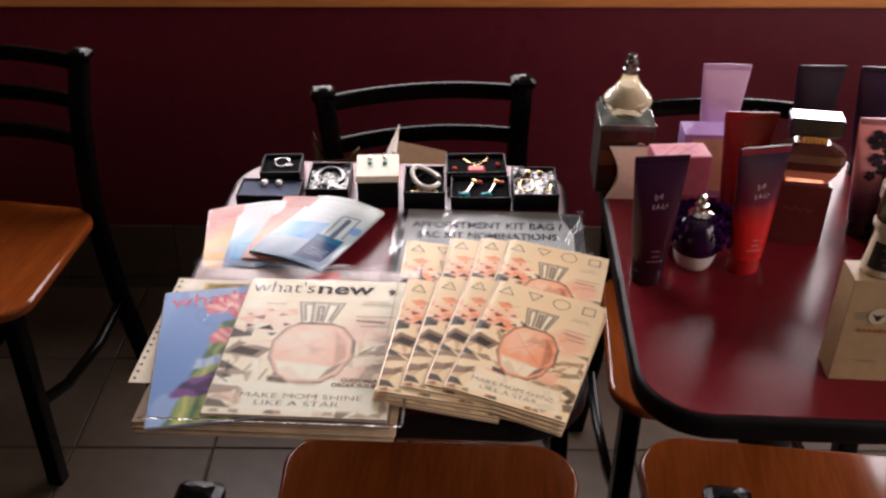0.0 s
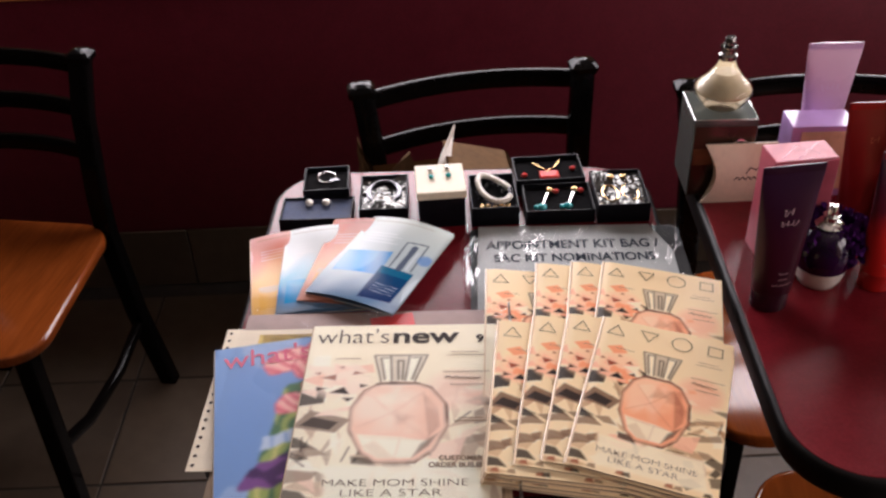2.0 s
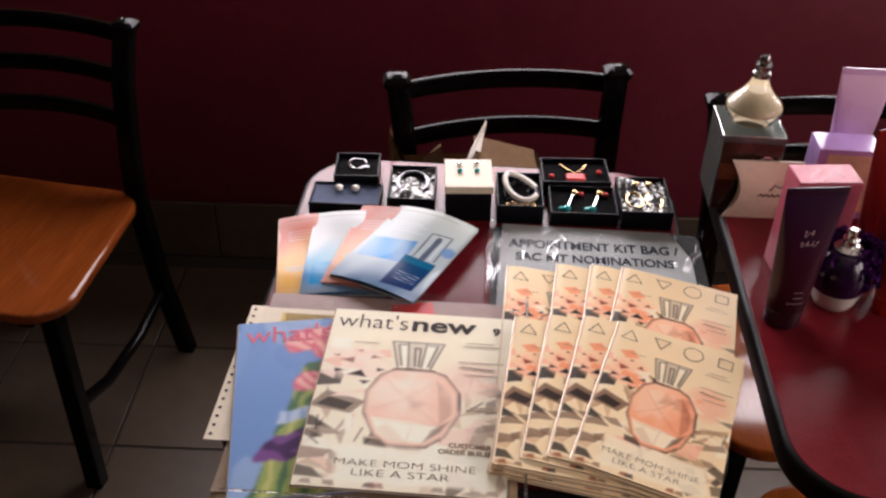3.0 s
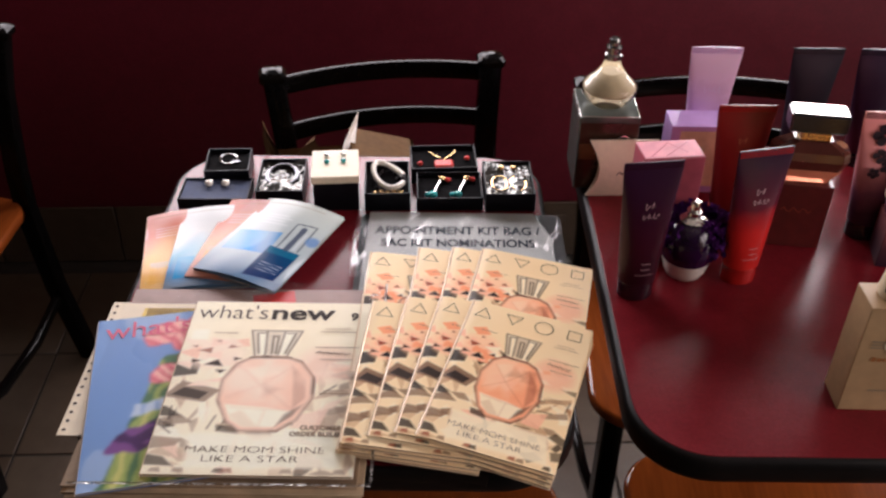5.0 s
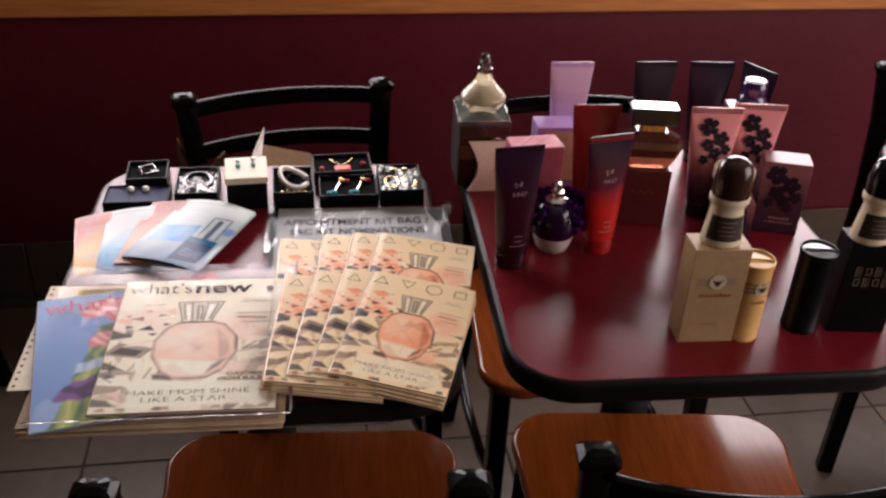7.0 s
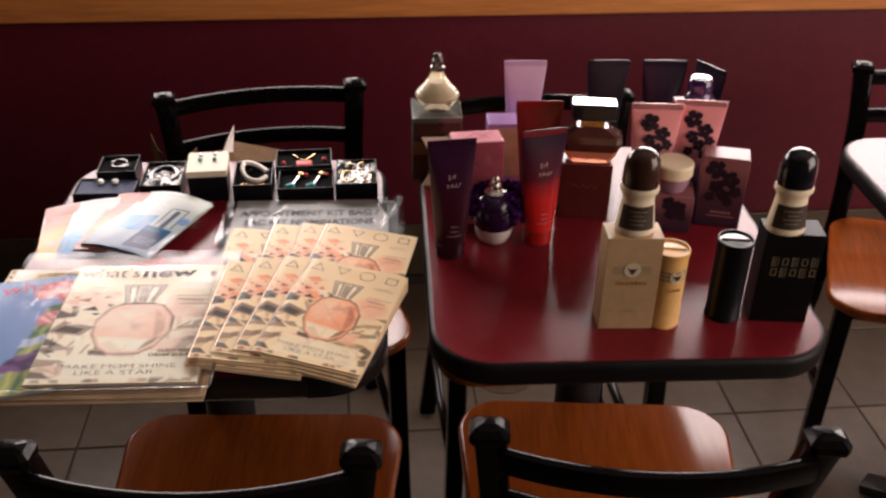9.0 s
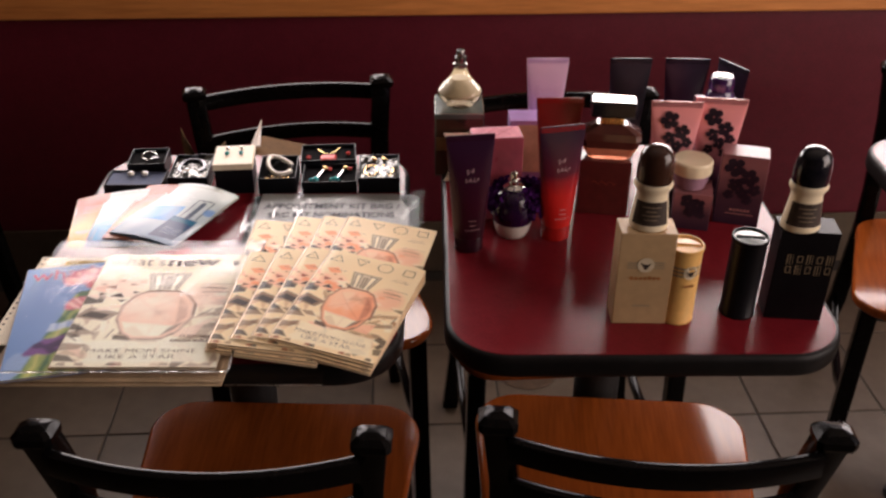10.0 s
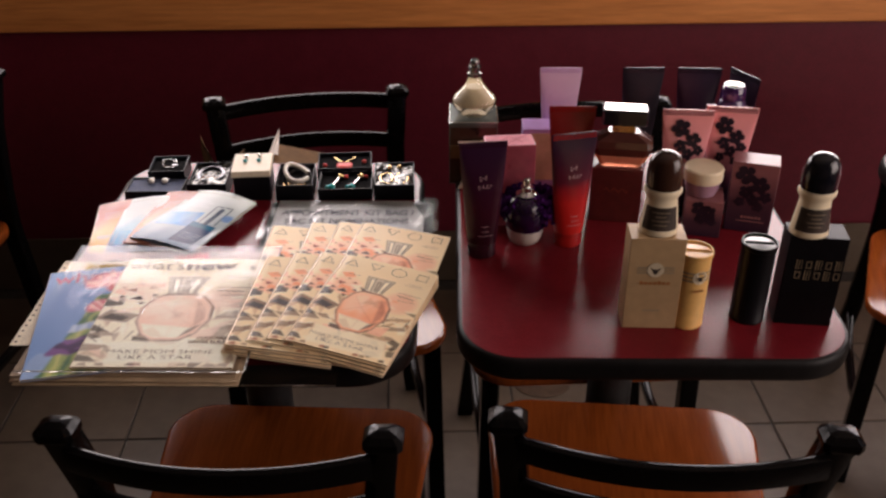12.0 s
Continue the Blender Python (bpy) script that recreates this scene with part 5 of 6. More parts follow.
def blossom(parent, x, z, s, y, rng):
    """One printed flower on an upright face: five petals that overlap round the middle."""
    bm = bmesh.new()
    tilt = rng.uniform(-0.4, 0.4)
    for k in range(5):
        a = math.pi / 2 + tilt + 2 * math.pi * (k + 0.5) / 5 + rng.uniform(-0.12, 0.12)
        cx, cz = x + 0.68 * s * math.cos(a), z + 0.68 * s * math.sin(a)
        f = (y(cx, cz) if callable(y) else y) - 0.00003 * k
        rim = []
        for t in [2 * math.pi * q / 12 for q in range(12)]:
            along, over = 0.60 * s * math.cos(t), 0.50 * s * math.sin(t) * (1 + 0.35 * math.cos(t)) * (1 + 0.07 * math.sin(5 * t + k))
            rim.append(bm.verts.new((cx + along * math.cos(a) - over * math.sin(a), f, cz + along * math.sin(a) + over * math.cos(a))))
        bm.faces.new(rim)
    return part("printed_flower", bm, FLOWER_BLACK, parent, smooth=False)


for x, y, rot in ((0.371, 0.350, -5), (0.446, 0.362, -8)):
    t = squeeze_tube(x, y, rot, 0.191, "pink-to-black lotion tube printed with black flowers", PINK_T, CAP_DARK, 0.084)
    r2 = random.Random(4)
    for fx, fz, s in ((-0.010, 0.160, 0.0125), (0.011, 0.141, 0.0105), (-0.009, 0.131, 0.0085), (0.020, 0.123, 0.0075), (0.003, 0.117, 0.0085), (-0.013, 0.106, 0.0065), (0.012, 0.101, 0.0065)):
        blossom(t, fx, fz, s, tube_front(0.191), r2)


def carton(name, x, y, rot, w, d, h, material, label, z=0.7502, category="carton", r=0.0012):
    c = thing(name, pose(x, y, z, 0, 0, rot), label, category)
    part("carton_body", block(-w / 2, w / 2, -d / 2, d / 2, 0, h - 0.0006, r), material, c)
    return c


# perfume on its foil carton
PUMP = mat("brushed_steel_pump", (0.22, 0.21, 0.20), 0.26, metal=1, var=0.25, scale=120)
c = carton("perfume_carton", 0.0205, 0.503, 0, 0.087, 0.090, 0.121, MIRROR_GREY, "silver foil perfume carton with dark window front")
part("front_panel", block(-0.0415, 0.0415, -0.0465, -0.0455, 0.004, 0.112, 0.0003, seg=1), DARK_FOIL, c, "dark reflective front panel")
for x0, x1, y0, y1 in ((-0.0435, 0.0435, -0.0450, -0.0438), (-0.0435, 0.0435, 0.0438, 0.0450), (-0.0435, -0.0423, -0.0437, 0.0437), (0.0423, 0.0435, -0.0437, 0.0437)):
    part("lid_rim", block(x0, x1, y0, y1, 0.1206, 0.1216, 0.0003, seg=1), SILVER, c, "thin silver strip along the lid edge")
# gold strip that paints in what the mirror front reflects
part("gold_band", block(-0.0415, 0.0415, -0.0474, -0.0468, 0.052, 0.078, 0.0003, seg=1), mat("old_gold_reflection", (0.30, 0.20, 0.09), 0.22, metal=0.6, var=0.3, scale=40), c, "gold strip painted for a reflection in the front")
part("lid_seam", block(-0.0437, 0.0437, -0.0452, 0.0452, 0.1135, 0.1142, 0), INK, c)
part("emblem", lathe([(0.0075, 0), (0.009, 0.0006), (0.0105, 0)], 20), SILVER, c, m=Matrix.Translation((0.022, -0.0476, 0.082)) @ pose(0, 0, 0, 90))
p = thing("perfume_bottle", pose(0.022, 0.505, 0.8714) @ Matrix.Diagonal((0.93, 0.93, 0.97, 1)), "round glass perfume bottle with cream frosting and silver pump", "perfume bottle")
part("glass_body", lathe([(0, 0), (0.026, 0), (0.030, 0.003), (0.038, 0.011), (0.0435, 0.021), (0.0440, 0.027), (0.040, 0.034), (0.029, 0.044), (0.019, 0.055), (0.0135, 0.066), (0.012, 0.072), (0, 0.072)], 40), THIN_GLASS, p, "clear glass body").visible_shadow = False
part("frosted_core", lathe([(0, 0.021), (0.0380, 0.0215), (0.0405, 0.0245), (0.0408, 0.0270), (0.0375, 0.033), (0.0265, 0.043), (0.0165, 0.052), (0, 0.053)], 40), mat("cream_frosting", (0.52, 0.41, 0.25), 0.5, var=0.10, scale=80), p, "cream frosted core")
collar = part("pump_collar", lathe([(0, 0.0722), (0.0135, 0.0722), (0.0135, 0.078), (0.0105, 0.081), (0.0105, 0.086), (0.0125, 0.088), (0.0125, 0.091), (0, 0.091)], 28), PUMP, p)
part("pump_button", lathe([(0, 0.0912), (0.0078, 0.0912), (0.0082, 0.0935), (0.0082, 0.101), (0.0068, 0.1035), (0, 0.104)], 24), PUMP, collar)

# cream pillow box in front of it
pb = thing("pillow_box", pose(0.043, 0.443, 0.7502, -4, 0, 2), "cream card pillow box with a dark script emblem", "gift box")
bm = bmesh.new()
rows = []
for k in range(13):
    v = k / 12
    z = 0.090 * v
    bow = 0.011 * math.sin(math.pi * v)
    cut = 0.016 * math.sin(math.pi * v)
    rows.append([bm.verts.new(q) for q in ((-0.050 + cut, -0.003 - bow * 0.8, z), (0.050 - cut, -0.003 - bow * 0.8, z), (0.050 - cut, 0.001 + bow * 0.2, z), (-0.050 + cut, 0.001 + bow * 0.2, z))])
for a, b in zip(rows, rows[1:]):
    for k in range(4):
        bm.faces.new((a[k], a[(k + 1) % 4], b[(k + 1) % 4], b[k]))
bm.faces.new(rows[0][::-1])
bm.faces.new(rows[-1])
part("pillow_body", bm, CREAM_CARD, pb)
bm = stroke([(-0.016 + 0.003 * k, 0.003 * (k % 2)) for k in range(14)], 0.0012, 0)
stroke([(-0.004, 0.007), (0.0, 0.014), (0.006, 0.011), (0.012, 0.016), (0.015, 0.010), (0.010, 0.006)], 0.0012, 0.0001, bm)
part("script_emblem", bm, INK, pb, m=Matrix.Translation((0.012, -0.0128, 0.040)) @ Matrix.Scale(1.3, 4) @ pose(0, 0, 0, 90), smooth=False)

# rose carton, lilac carton
c = carton("rose_carton", 0.077, 0.326, 6, 0.081, 0.046, 0.147, PINK_CARTON, "rose pink perfume carton with a pale printed lid")
part("printed_lid", polys([[(-0.039, -0.0215), (0.039, -0.0215), (0.039, 0.0215), (-0.039, 0.0215)]], 0.1472), mat("pale_rose_print", (0.80, 0.34, 0.40), 0.45, var=0.2, scale=40, spec=0.15), c, smooth=False)
bm = bmesh.new()
for q in (((-0.03, -0.018), (0.0, 0.015)), ((-0.01, -0.018), (0.03, 0.018)), ((0.0, 0.015), (0.02, -0.01))):
    stroke(list(q), 0.0018, 0.1476, bm)
part("lid_lines", bm, PINK_CARTON, c, smooth=False)
c = carton("lilac_carton", 0.152, 0.476, 0, 0.086, 0.050, 0.112, LILAC, "lilac perfume carton with gold window")
part("gold_window", block(-0.030, 0.040, -0.0262, -0.0254, 0.012, 0.104, 0.0003, seg=1), mat("champagne_print", (0.72, 0.55, 0.36), 0.25, var=0.25, scale=30, coat=0.3), c, "champagne gold window")

# violet flask with a net flower
v = thing("violet_perfume_flask", pose(0.1025, 0.256, 0.7502), "violet perfume flask with net flower and white base", "perfume bottle")
part("white_base", lathe([(0, 0), (0.021, 0), (0.024, 0.002), (0.0285, 0.012), (0.0318, 0.0278), (0, 0.028)], 36), WHITE_GLAZE, v, "pale white base")
part("flask_body", lathe([(0.0318, 0.0282), (0.034, 0.038), (0.0345, 0.050), (0.031, 0.066), (0.023, 0.078), (0.014, 0.084), (0, 0.084)], 36), mat("violet_glass", (0.022, 0.004, 0.036), 0.16, var=0.3, scale=40, coat=0.25), v, "dark violet glass body")
collar = part("collar", lathe([(0.006, 0.0842), (0.0165, 0.0835), (0.0175, 0.086), (0.012, 0.090), (0.0085, 0.091), (0.0085, 0.097), (0.010, 0.099), (0, 0.099)], 28), SILVER, v)
part("pump_button", lathe([(0, 0.0992), (0.0062, 0.0992), (0.0064, 0.110), (0.005, 0.113), (0, 0.1135)], 20), SILVER, collar)
bm = bmesh.new()
r3 = random.Random(11)
for k in range(1300):
    a, e, q = r3.uniform(0, 6.28), r3.uniform(-0.6, 0.95), r3.uniform(0.034, 0.054)
    c0 = Vector((0.010 + q * math.cos(a) * math.cos(e), 0.013 + q * 0.80 * math.sin(a) * math.cos(e), 0.056 + 0.72 * q * math.sin(e)))
    s = r3.uniform(0.003, 0.0055)
    u = Vector((r3.uniform(-1, 1), r3.uniform(-1, 1), r3.uniform(-1, 1))).normalized()
    w2 = u.orthogonal().normalized()
    n2 = u.cross(w2)
    ring = [c0 + s * (u * math.cos(t) + w2 * math.sin(t)) + n2 * s * 0.3 * math.cos(2 * t) for t in [2 * math.pi * j / 7 for j in range(7)]]
    mid = bm.verts.new(c0 - n2 * s * 0.3)
    vs = [bm.verts.new(p2) for p2 in ring]
    for j in range(7):
        bm.faces.new((mid, vs[j], vs[(j + 1) % 7]))
part("net_flower", bm, VIOLET_FLUFF, v, "dark violet ruffled net flower", smooth=False)

# amber bottle on a burgundy carton
c = carton("burgundy_carton", 0.2605, 0.340, -7, 0.084, 0.046, 0.099, BURGUNDY_CARTON, "burgundy perfume carton with dim script under a bottle")
bm = stroke([(-0.02 + 0.004 * k, 0.004 * math.sin(1.9 * k)) for k in range(11)], 0.0012, 0)
part("script_print", bm, mat("rust_print", (0.22, 0.05, 0.03), 0.3), c, m=Matrix.Translation((0, -0.0236, 0.060)) @ pose(0, 0, 0, 90), smooth=False)
a = thing("amber_perfume_bottle", pose(0.265, 0.341, 0.8494, 0, 0, -8) @ Matrix.Diagonal((1.12, 1.05, 1, 1)), "faceted amber perfume bottle with black cap", "perfume bottle")


part("amber_base", prism([(0.030, 0.014, 0.006, 0.0), (0.037, 0.018, 0.007, 0.014), (0.039, 0.019, 0.007, 0.020)]), AMBER, a, "glowing amber glass base", smooth=False)
part("dark_shoulder", prism([(0.039, 0.019, 0.007, 0.0202), (0.044, 0.021, 0.008, 0.034), (0.043, 0.020, 0.008, 0.046), (0.022, 0.013, 0.005, 0.060)]), DARK_AMBER, a, "dark amber glass shoulder", smooth=False)
part("gem_collar", block(-0.017, 0.017, -0.012, 0.012, 0.0602, 0.073, 0.001), GOLD, a, "gold studded collar")
bm = bmesh.new()
for i in range(7):
    for j in range(3):
        bmesh.ops.create_icosphere(bm, subdivisions=1, radius=0.0021, matrix=Matrix.Translation((-0.0145 + 0.0048 * i, -0.0125, 0.0624 + 0.0044 * j)))
tagged(part("gem_studs", bm, GOLD, a, smooth=False), kind="stuff")
cap = part("cap", prism([(0.031, 0.015, 0.003, 0.0732), (0.033, 0.017, 0.003, 0.076), (0.033, 0.017, 0.003, 0.097), (0.0315, 0.0155, 0.003, 0.099)]), BLACK_CAP, a, "glossy black cap", smooth=False)
part("cap_plate", block(-0.030, 0.030, -0.014, 0.014, 0.0992, 0.1002, 0.0004, seg=1), SILVER, cap, "mirror-bright cap plate")

# tall carton with a purple flask behind the flowered tubes
c = carton("tall_floral_carton", 0.462, 0.438, -5, 0.070, 0.048, 0.156, mat("mauve_carton", (0.24, 0.11, 0.15), 0.3, var=0.15, scale=50, coat=0.3), "tall mauve carton under a purple flask")
f = thing("purple_flask", pose(0.465, 0.438, 0.9064), "small purple flask with a silver disc on its cap", "perfume bottle")
part("flask_body", lathe([(0, 0), (0.023, 0), (0.025, 0.002), (0.024, 0.012), (0.020, 0.020), (0, 0.020)], 30), mat("purple_glass", (0.05, 0.03, 0.09), 0.12, var=0.3, coat=0.6), f, "purple glass body")
part("cap", lathe([(0, 0.0202), (0.0205, 0.0202), (0.0215, 0.024), (0.0205, 0.040), (0.0170, 0.0445), (0, 0.0445)], 30), mat("deep_purple_cap", (0.035, 0.012, 0.070), 0.12, var=0.2, coat=0.6), f, "deep purple cap")
part("disc", lathe([(0, 0.0447), (0.0125, 0.0447), (0.0135, 0.0452), (0.0125, 0.0458), (0.006, 0.0462), (0, 0.0462)], 28), SILVER, f, "silver disc")

# flowered cartons and jar
FLORAL = fade("rose_to_black_carton", [(0.1, (0.030, 0.012, 0.026)), (0.5, (0.065, 0.026, 0.038)), (0.95, (0.25, 0.095, 0.10))], "Z", 0.36, 0.05)
c = carton("floral_carton", 0.480, 0.303, -16, 0.073, 0.044, 0.126, FLORAL, "rose and black carton printed with black flowers")
r4 = random.Random(9)
for fx, fz, s in ((-0.014, 0.104, 0.0135), (0.010, 0.088, 0.0125), (-0.010, 0.074, 0.0095), (0.021, 0.067, 0.0085), (0.003, 0.060, 0.0085), (-0.018, 0.055, 0.007), (0.012, 0.048, 0.007)):
    blossom(c, fx, fz, s, -0.0226, r4)
bm = polys([[(-0.012 + 0.0055 * k, 0), (-0.008 + 0.0055 * k, 0), (-0.008 + 0.0055 * k, 0.004), (-0.012 + 0.0055 * k, 0.004)] for k in range(6)] + [[(-0.018, -0.006), (0.026, -0.006), (0.026, -0.0045), (-0.018, -0.0045)]], 0)
part("printed_name", bm, mat("rose_gold_print", (0.34, 0.15, 0.14), 0.4), c, m=Matrix.Translation((0, -0.0227, 0.026)) @ pose(0, 0, 0, 90), smooth=False)
c = carton("small_floral_carton", 0.400, 0.294, -12, 0.061, 0.056, 0.066, FLORAL, "small rose carton with black flowers under a jar")
for fx, fz, s in ((-0.008, 0.052, 0.010), (0.008, 0.046, 0.010), (-0.002, 0.034, 0.009), (0.014, 0.030, 0.007)):
    blossom(c, fx, fz, s, -0.0286, r4)
j = thing("cream_jar", pose(0.394, 0.297, 0.8164) @ Matrix.Diagonal((0.95, 0.95, 1, 1)), "mauve glass cream jar with a cream lid", "jar")
part("jar_body", lathe([(0, 0), (0.022, 0), (0.025, 0.002), (0.030, 0.016), (0.0315, 0.026), (0, 0.0262)], 36), mat("mauve_glass", (0.34, 0.20, 0.27), 0.15, var=0.15, scale=40, coat=0.5), j, "mauve glass body")
part("lid", lathe([(0, 0.0264), (0.0325, 0.0264), (0.0335, 0.028), (0.0335, 0.046), (0.0315, 0.0485), (0, 0.0492)], 40), CREAM_PLASTIC, j, "cream screw lid")


def roll_on(x, y, z, rot, label, cap):
    """A roll-on bottle: flared oval body, ringed neck and domed cap."""
    t = thing("roll_on_bottle", pose(x, y, z, 0, 0, rot), label, "roll-on", "roll-on bottles")
    part("bottle_body", lathe([(0, 0), (0.0245, 0), (0.0262, 0.002), (0.0262, 0.006), (0.0240, 0.024), (0.0215, 0.045), (0.0208, 0.052), (0.0225, 0.057), (0.0252, 0.061), (0.0258, 0.065), (0.0245, 0.069), (0, 0.069)], 36, 1.0, 0.82), CREAM_PLASTIC, t, "cream plastic body")
    part("cap", lathe([(0.0236, 0.0692), (0.0242, 0.072), (0.0240, 0.090), (0.0220, 0.105), (0.0175, 0.114), (0.010, 0.1185), (0, 0.120)], 36, 1.0, 0.9), cap, t)
    part("cap_tip", lathe([(0, 0.1202), (0.004, 0.1197), (0.0075, 0.1188)], 20), cap, t)
    bm = bmesh.new()
    rows = []
    for k in range(9):
        zz = 0.010 + 0.034 * k / 8
        r = 0.0262 + (0.0213 - 0.0262) * (zz - 0.004) / 0.042 + 0.0006
        span = radians(62)
        rows.append([bm.verts.new((r * math.sin(q), -0.82 * r * math.cos(q), zz)) for q in [span * (i / 8 * 2 - 1) for i in range(9)]])
    for r0, r1 in zip(rows, rows[1:]):
        for i in range(8):
            bm.faces.new((r0[i], r0[i + 1], r1[i + 1], r1[i]))
    paper = part("label", bm, LABEL_BROWN, t, "dark brown label")
    bm = bmesh.new()
    for q in range(4):
        zz = 0.018 + 0.006 * q
        r = 0.0262 + (0.0213 - 0.0262) * (zz - 0.004) / 0.042 + 0.0011
        hw = (0.35, 0.5, 0.30, 0.55)[q]
        pts = [(r * math.sin(s), -0.82 * r * math.cos(s)) for s in (-hw, -hw / 2, 0, hw / 2, hw)]
        for p0, p1 in zip(pts, pts[1:]):
            bm.faces.new([bm.verts.new(c4) for c4 in ((*p0, zz), (*p1, zz), (*p1, zz + 0.0016), (*p0, zz + 0.0016))])
    part("label_print", bm, mat("dim_gold_print", (0.24, 0.19, 0.13), 0.4), paper, smooth=False)
    return t


def horns(parent, y, z, s, pale, dark):
    """The printed emblem: stripes, a pale disc, and plain horned mark."""
    bm = bmesh.new()
    for k in range(3):
        bm.faces.new([bm.verts.new(p3) for p3 in ((-s * 2.2, y, z - s * 0.5 + s * 0.36 * k), (s * 2.2, y, z - s * 0.5 + s * 0.36 * k), (s * 2.2, y, z - s * 0.32 + s * 0.36 * k), (-s * 2.2, y, z - s * 0.32 + s * 0.36 * k))])
    part("emblem_stripes", bm, dark, parent, smooth=False)
    bm = bmesh.new()
    bm.faces.new([bm.verts.new((px, y - 0.0003, pz)) for px, pz in ngon(0, z, s, s, 24)])
    part("emblem_disc", bm, pale, parent, smooth=False)
    bm = polys([[(-0.7 * s, 0.35 * s), (-0.3 * s, 0.12 * s), (0.3 * s, 0.12 * s), (0.7 * s, 0.35 * s), (0.35 * s, -0.15 * s), (0.12 * s, -0.6 * s), (-0.12 * s, -0.6 * s), (-0.35 * s, -0.15 * s)]], 0)
    part("emblem_mark", bm, INK, parent, m=Matrix.Translation((0, y - 0.0006, z)) @ pose(0, 0, 0, 90), smooth=False)


GREY_PRINT = mat("warm_grey_print", (0.30, 0.24, 0.16), 0.4, var=0.15)
PALE_DISC = mat("pale_disc_print", (0.62, 0.52, 0.36), 0.4, var=0.1)
c = carton("tan_carton", 0.2630, 0.027, -1, 0.076, 0.044, 0.1475, BOX_TAN, "tan cologne carton with a horned emblem")
horns(c, -0.0226, 0.098, 0.0115, PALE_DISC, GREY_PRINT)
bm = polys([[(-0.020 + 0.0062 * k, 0), (-0.0155 + 0.0062 * k, 0), (-0.0155 + 0.0062 * k, 0.0045 + 0.0015 * (k in (0, 4))), (-0.020 + 0.0062 * k, 0.0045 + 0.0015 * (k in (0, 4)))] for k in range(7)], 0)
part("printed_name", bm, mat("rust_brown_print", (0.36, 0.15, 0.05), 0.4), c, m=Matrix.Translation((0, -0.0227, 0.074)) @ pose(0, 0, 0, 90), smooth=False)
bm = polys([[(-0.012, 0), (0.012, 0), (0.012, 0.002), (-0.012, 0.002)]], 0)
part("small_print", bm, GREY_PRINT, c, m=Matrix.Translation((0, -0.0227, 0.030)) @ pose(0, 0, 0, 90), smooth=False)
roll_on(0.264, 0.028, 0.8976, -8, "cream roll-on bottle with a brown domed cap", BROWN_CAP)
roll_on(0.471, 0.030, 0.8938, -4, "cream roll-on bottle with a black domed cap", BLACK_CAP)
c = carton("black_carton", 0.4855, 0.036, -6, 0.079, 0.044, 0.1435, BLACK_CARTON, "black cologne carton with large gold marks")
bm = bmesh.new()
for k in range(5):
    x0 = -0.028 + 0.0132 * k
    for z0, odd in ((0.017, k % 2), (0.0, (k + 1) % 2)):
        if odd:
            stroke(ngon(x0 + 0.005, z0 + 0.0075, 0.0046, 0.0070, 4, math.pi / 4), 0.0011, 0.00005, bm, True)
        else:
            for q in range(3):
                stroke([(x0 + 0.0015 + 0.0035 * q, z0), (x0 + 0.0015 + 0.0035 * q, z0 + 0.015)], 0.0013 - 0.0003 * q, 0, bm)
part("gold_marks", bm, mat("dull_gold_foil", (0.42, 0.32, 0.20), 0.3, metal=0.5, var=0.2), c, "plain gold marks", Matrix.Translation((0.002, -0.0227, 0.076)) @ pose(0, 0, 0, 90), False)


def talc(x, y, h, body, top, label):
    t = thing("powder_canister", pose(x, y, 0.7502), label, "canister", "powder canisters")
    part("canister_body", lathe([(0, 0), (0.0240, 0), (0.0247, 0.0015), (0.0247, 0.004), (0.0240, 0.005), (0.0240, h - 0.008), (0.0250, h - 0.007), (0.0252, h - 0.001), (0.0244, h), (0.0228, h), (0.0225, h - 0.005), (0, h - 0.005)], 40), body, t)
    top_part = part("shaker_top", lathe([(0, h - 0.0048), (0.0222, h - 0.0048), (0.0215, h - 0.0030), (0.004, h - 0.0022), (0, h - 0.0022)], 36), top, t, "recessed shaker top")
    part("grip_bar", block(-0.020, 0.020, -0.0018, 0.0018, h - 0.0024, h - 0.0002, 0.0006, seg=1), body, top_part, m=pose(0, 0, 0, 0, 0, -8))
    return t


t = talc(0.3185, 0.024, 0.121, CAN_ORANGE, mat("ochre_shaker", (0.78, 0.50, 0.18), 0.3, var=0.08), "ochre powder canister with a horned emblem")
bm = bmesh.new()
for z0, z1 in ((0.080, 0.083), (0.086, 0.089), (0.092, 0.095)):
    pts = [(0.0243 * math.sin(s), -0.0243 * math.cos(s)) for s in [radians(-70 + 14 * k) for k in range(11)]]
    for p0, p1 in zip(pts, pts[1:]):
        bm.faces.new([bm.verts.new(c4) for c4 in ((*p0, z0), (*p1, z0), (*p1, z1), (*p0, z1))])
part("emblem_stripes", bm, GREY_PRINT, t, smooth=False)
bm = bmesh.new()
cc = [(0.0247 * math.sin(radians(14) + 0.0105 * px / 0.0245), -0.0247 * math.cos(radians(14) + 0.0105 * px / 0.0245), 0.0875 + 0.0105 * pz) for px, pz in ngon(0, 0, 1, 1, 20)]
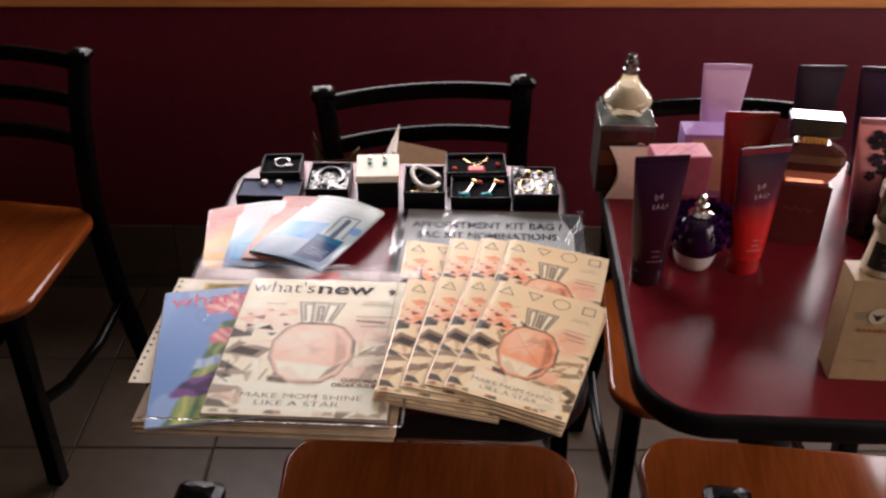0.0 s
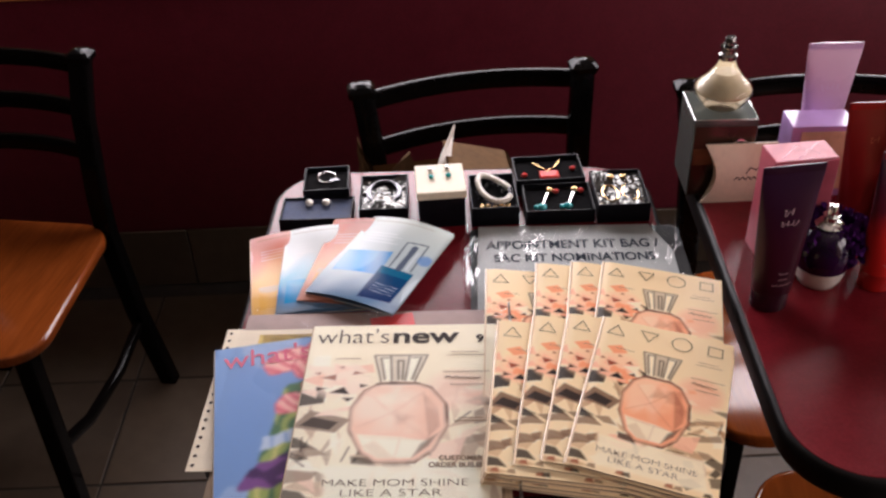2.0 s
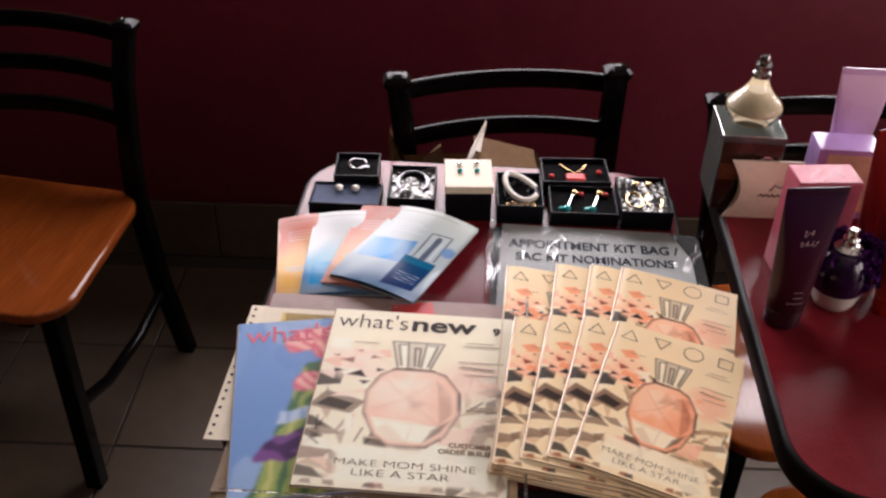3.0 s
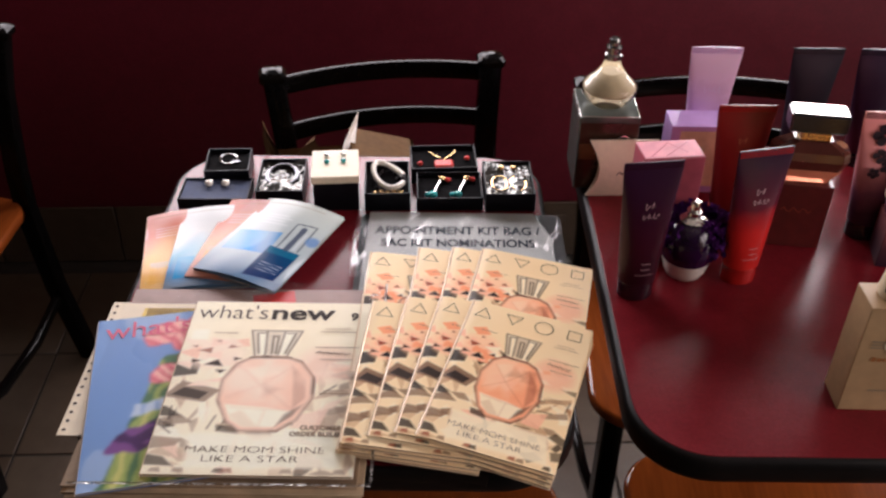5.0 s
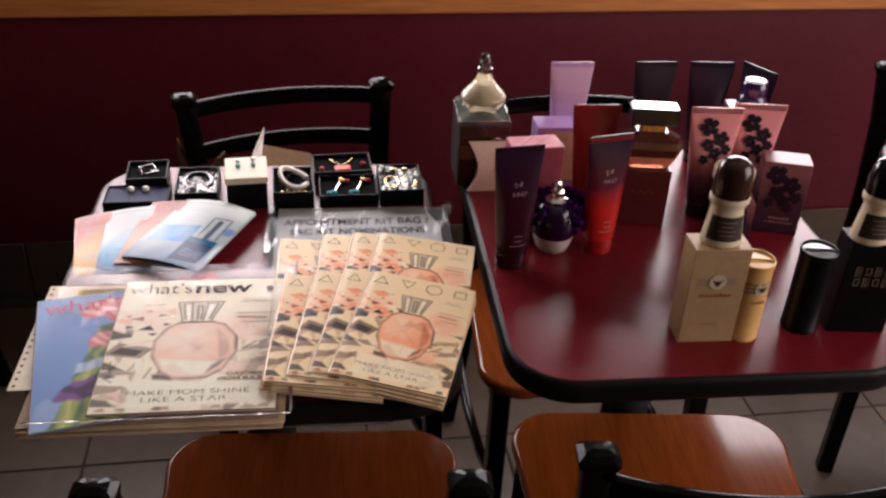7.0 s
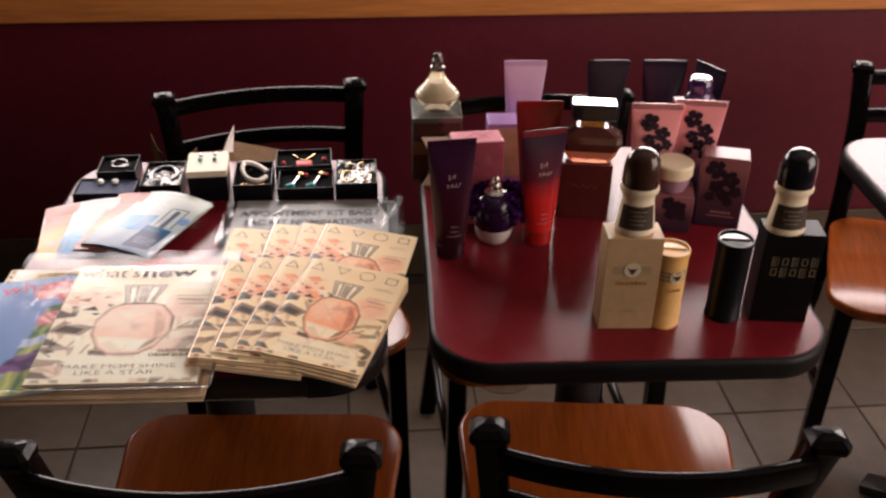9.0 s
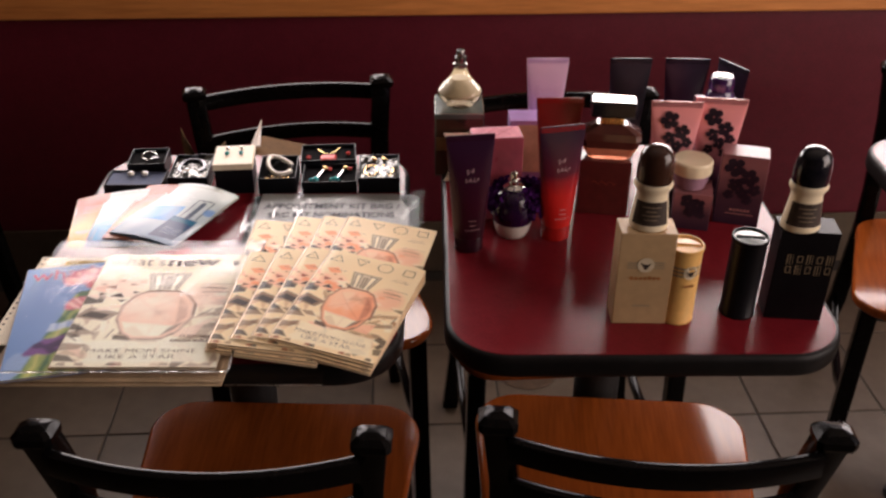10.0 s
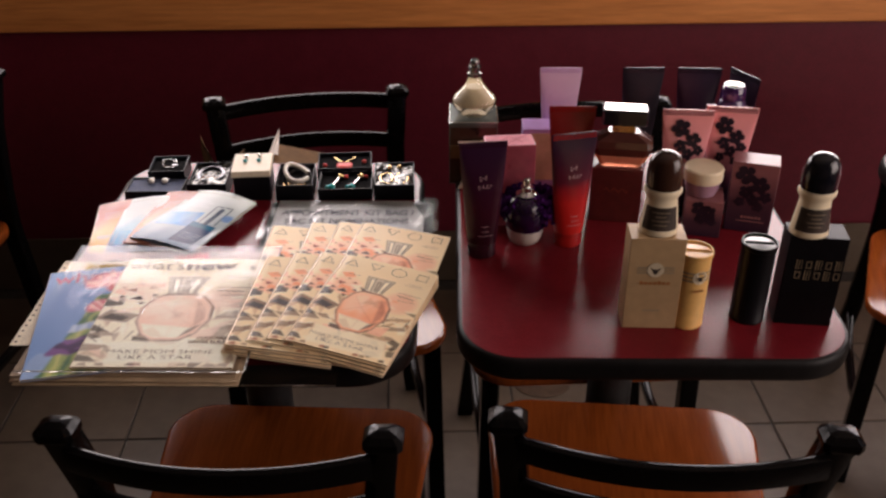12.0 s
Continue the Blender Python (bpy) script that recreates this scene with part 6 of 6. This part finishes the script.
bm.faces.new([bm.verts.new(q) for q in cc])
part("emblem_disc", bm, PALE_DISC, t, smooth=False)
bm = polys([[(-0.007, 0.0035), (-0.003, 0.0012), (0.003, 0.0012), (0.007, 0.0035), (0.0035, -0.0015), (0.0012, -0.006), (-0.0012, -0.006), (-0.0035, -0.0015)]], 0)
part("emblem_mark", bm, INK, t, m=pose(0, 0, 0.0875, 0, 0, 14) @ Matrix.Translation((0, -0.0251, 0)) @ pose(0, 0, 0, 90), smooth=False)
bm = polys([[(-0.008 + 0.004 * k, 0), (-0.005 + 0.004 * k, 0), (-0.005 + 0.004 * k, 0.004), (-0.008 + 0.004 * k, 0.004)] for k in range(4)], 0)
part("printed_name", bm, mat("rust_brown_print", (0.36, 0.15, 0.05), 0.4), t, m=pose(0, 0, 0.064, 0, 0, 14) @ Matrix.Translation((0, -0.0248, 0)) @ pose(0, 0, 0, 90), smooth=False)
talc(0.410, 0.036, 0.126, mat("black_canister", (0.006, 0.0055, 0.007), 0.32, var=0.2, spec=0.2), mat("grey_green_shaker", (0.16, 0.20, 0.18), 0.16, var=0.15, coat=0.5), "black powder canister with a slotted grey top")

drain = thing("floor_disc", pose(0.2135, 0.831, 0.0), "round dull brown metal disc set flat on the floor tiles", "floor drain")
part("disc", lathe([(0, 0.0005), (0.080, 0.0005), (0.080, 0.003), (0.076, 0.0042), (0.072, 0.0034), (0, 0.0034)], 40), mat("dull_bronze", (0.10, 0.060, 0.035), 0.5, metal=0.3, var=0.25, scale=60, bump=0.1), drain)

# ---- pieces of the floor and the baseboard ----
for i, j in near:
    ob = new("tile", tile_mesh)
    ob.parent = floor
    ob.matrix_basis = TILE_ORIGIN @ Matrix.Translation((i * T, j * T, 0))
base_mesh = finish(block(0.002, T - 0.002, -0.002, 0.006, 0.002, 0.17, 0.002, seg=1), "baseboard_tile", TILE)
for i in range(-10, 11):
    ob = new("baseboard_tile", base_mesh)
    ob.parent = baseboard
    ob.matrix_basis = Matrix.Translation((0.19 + i * T, 0.0, 0.0))
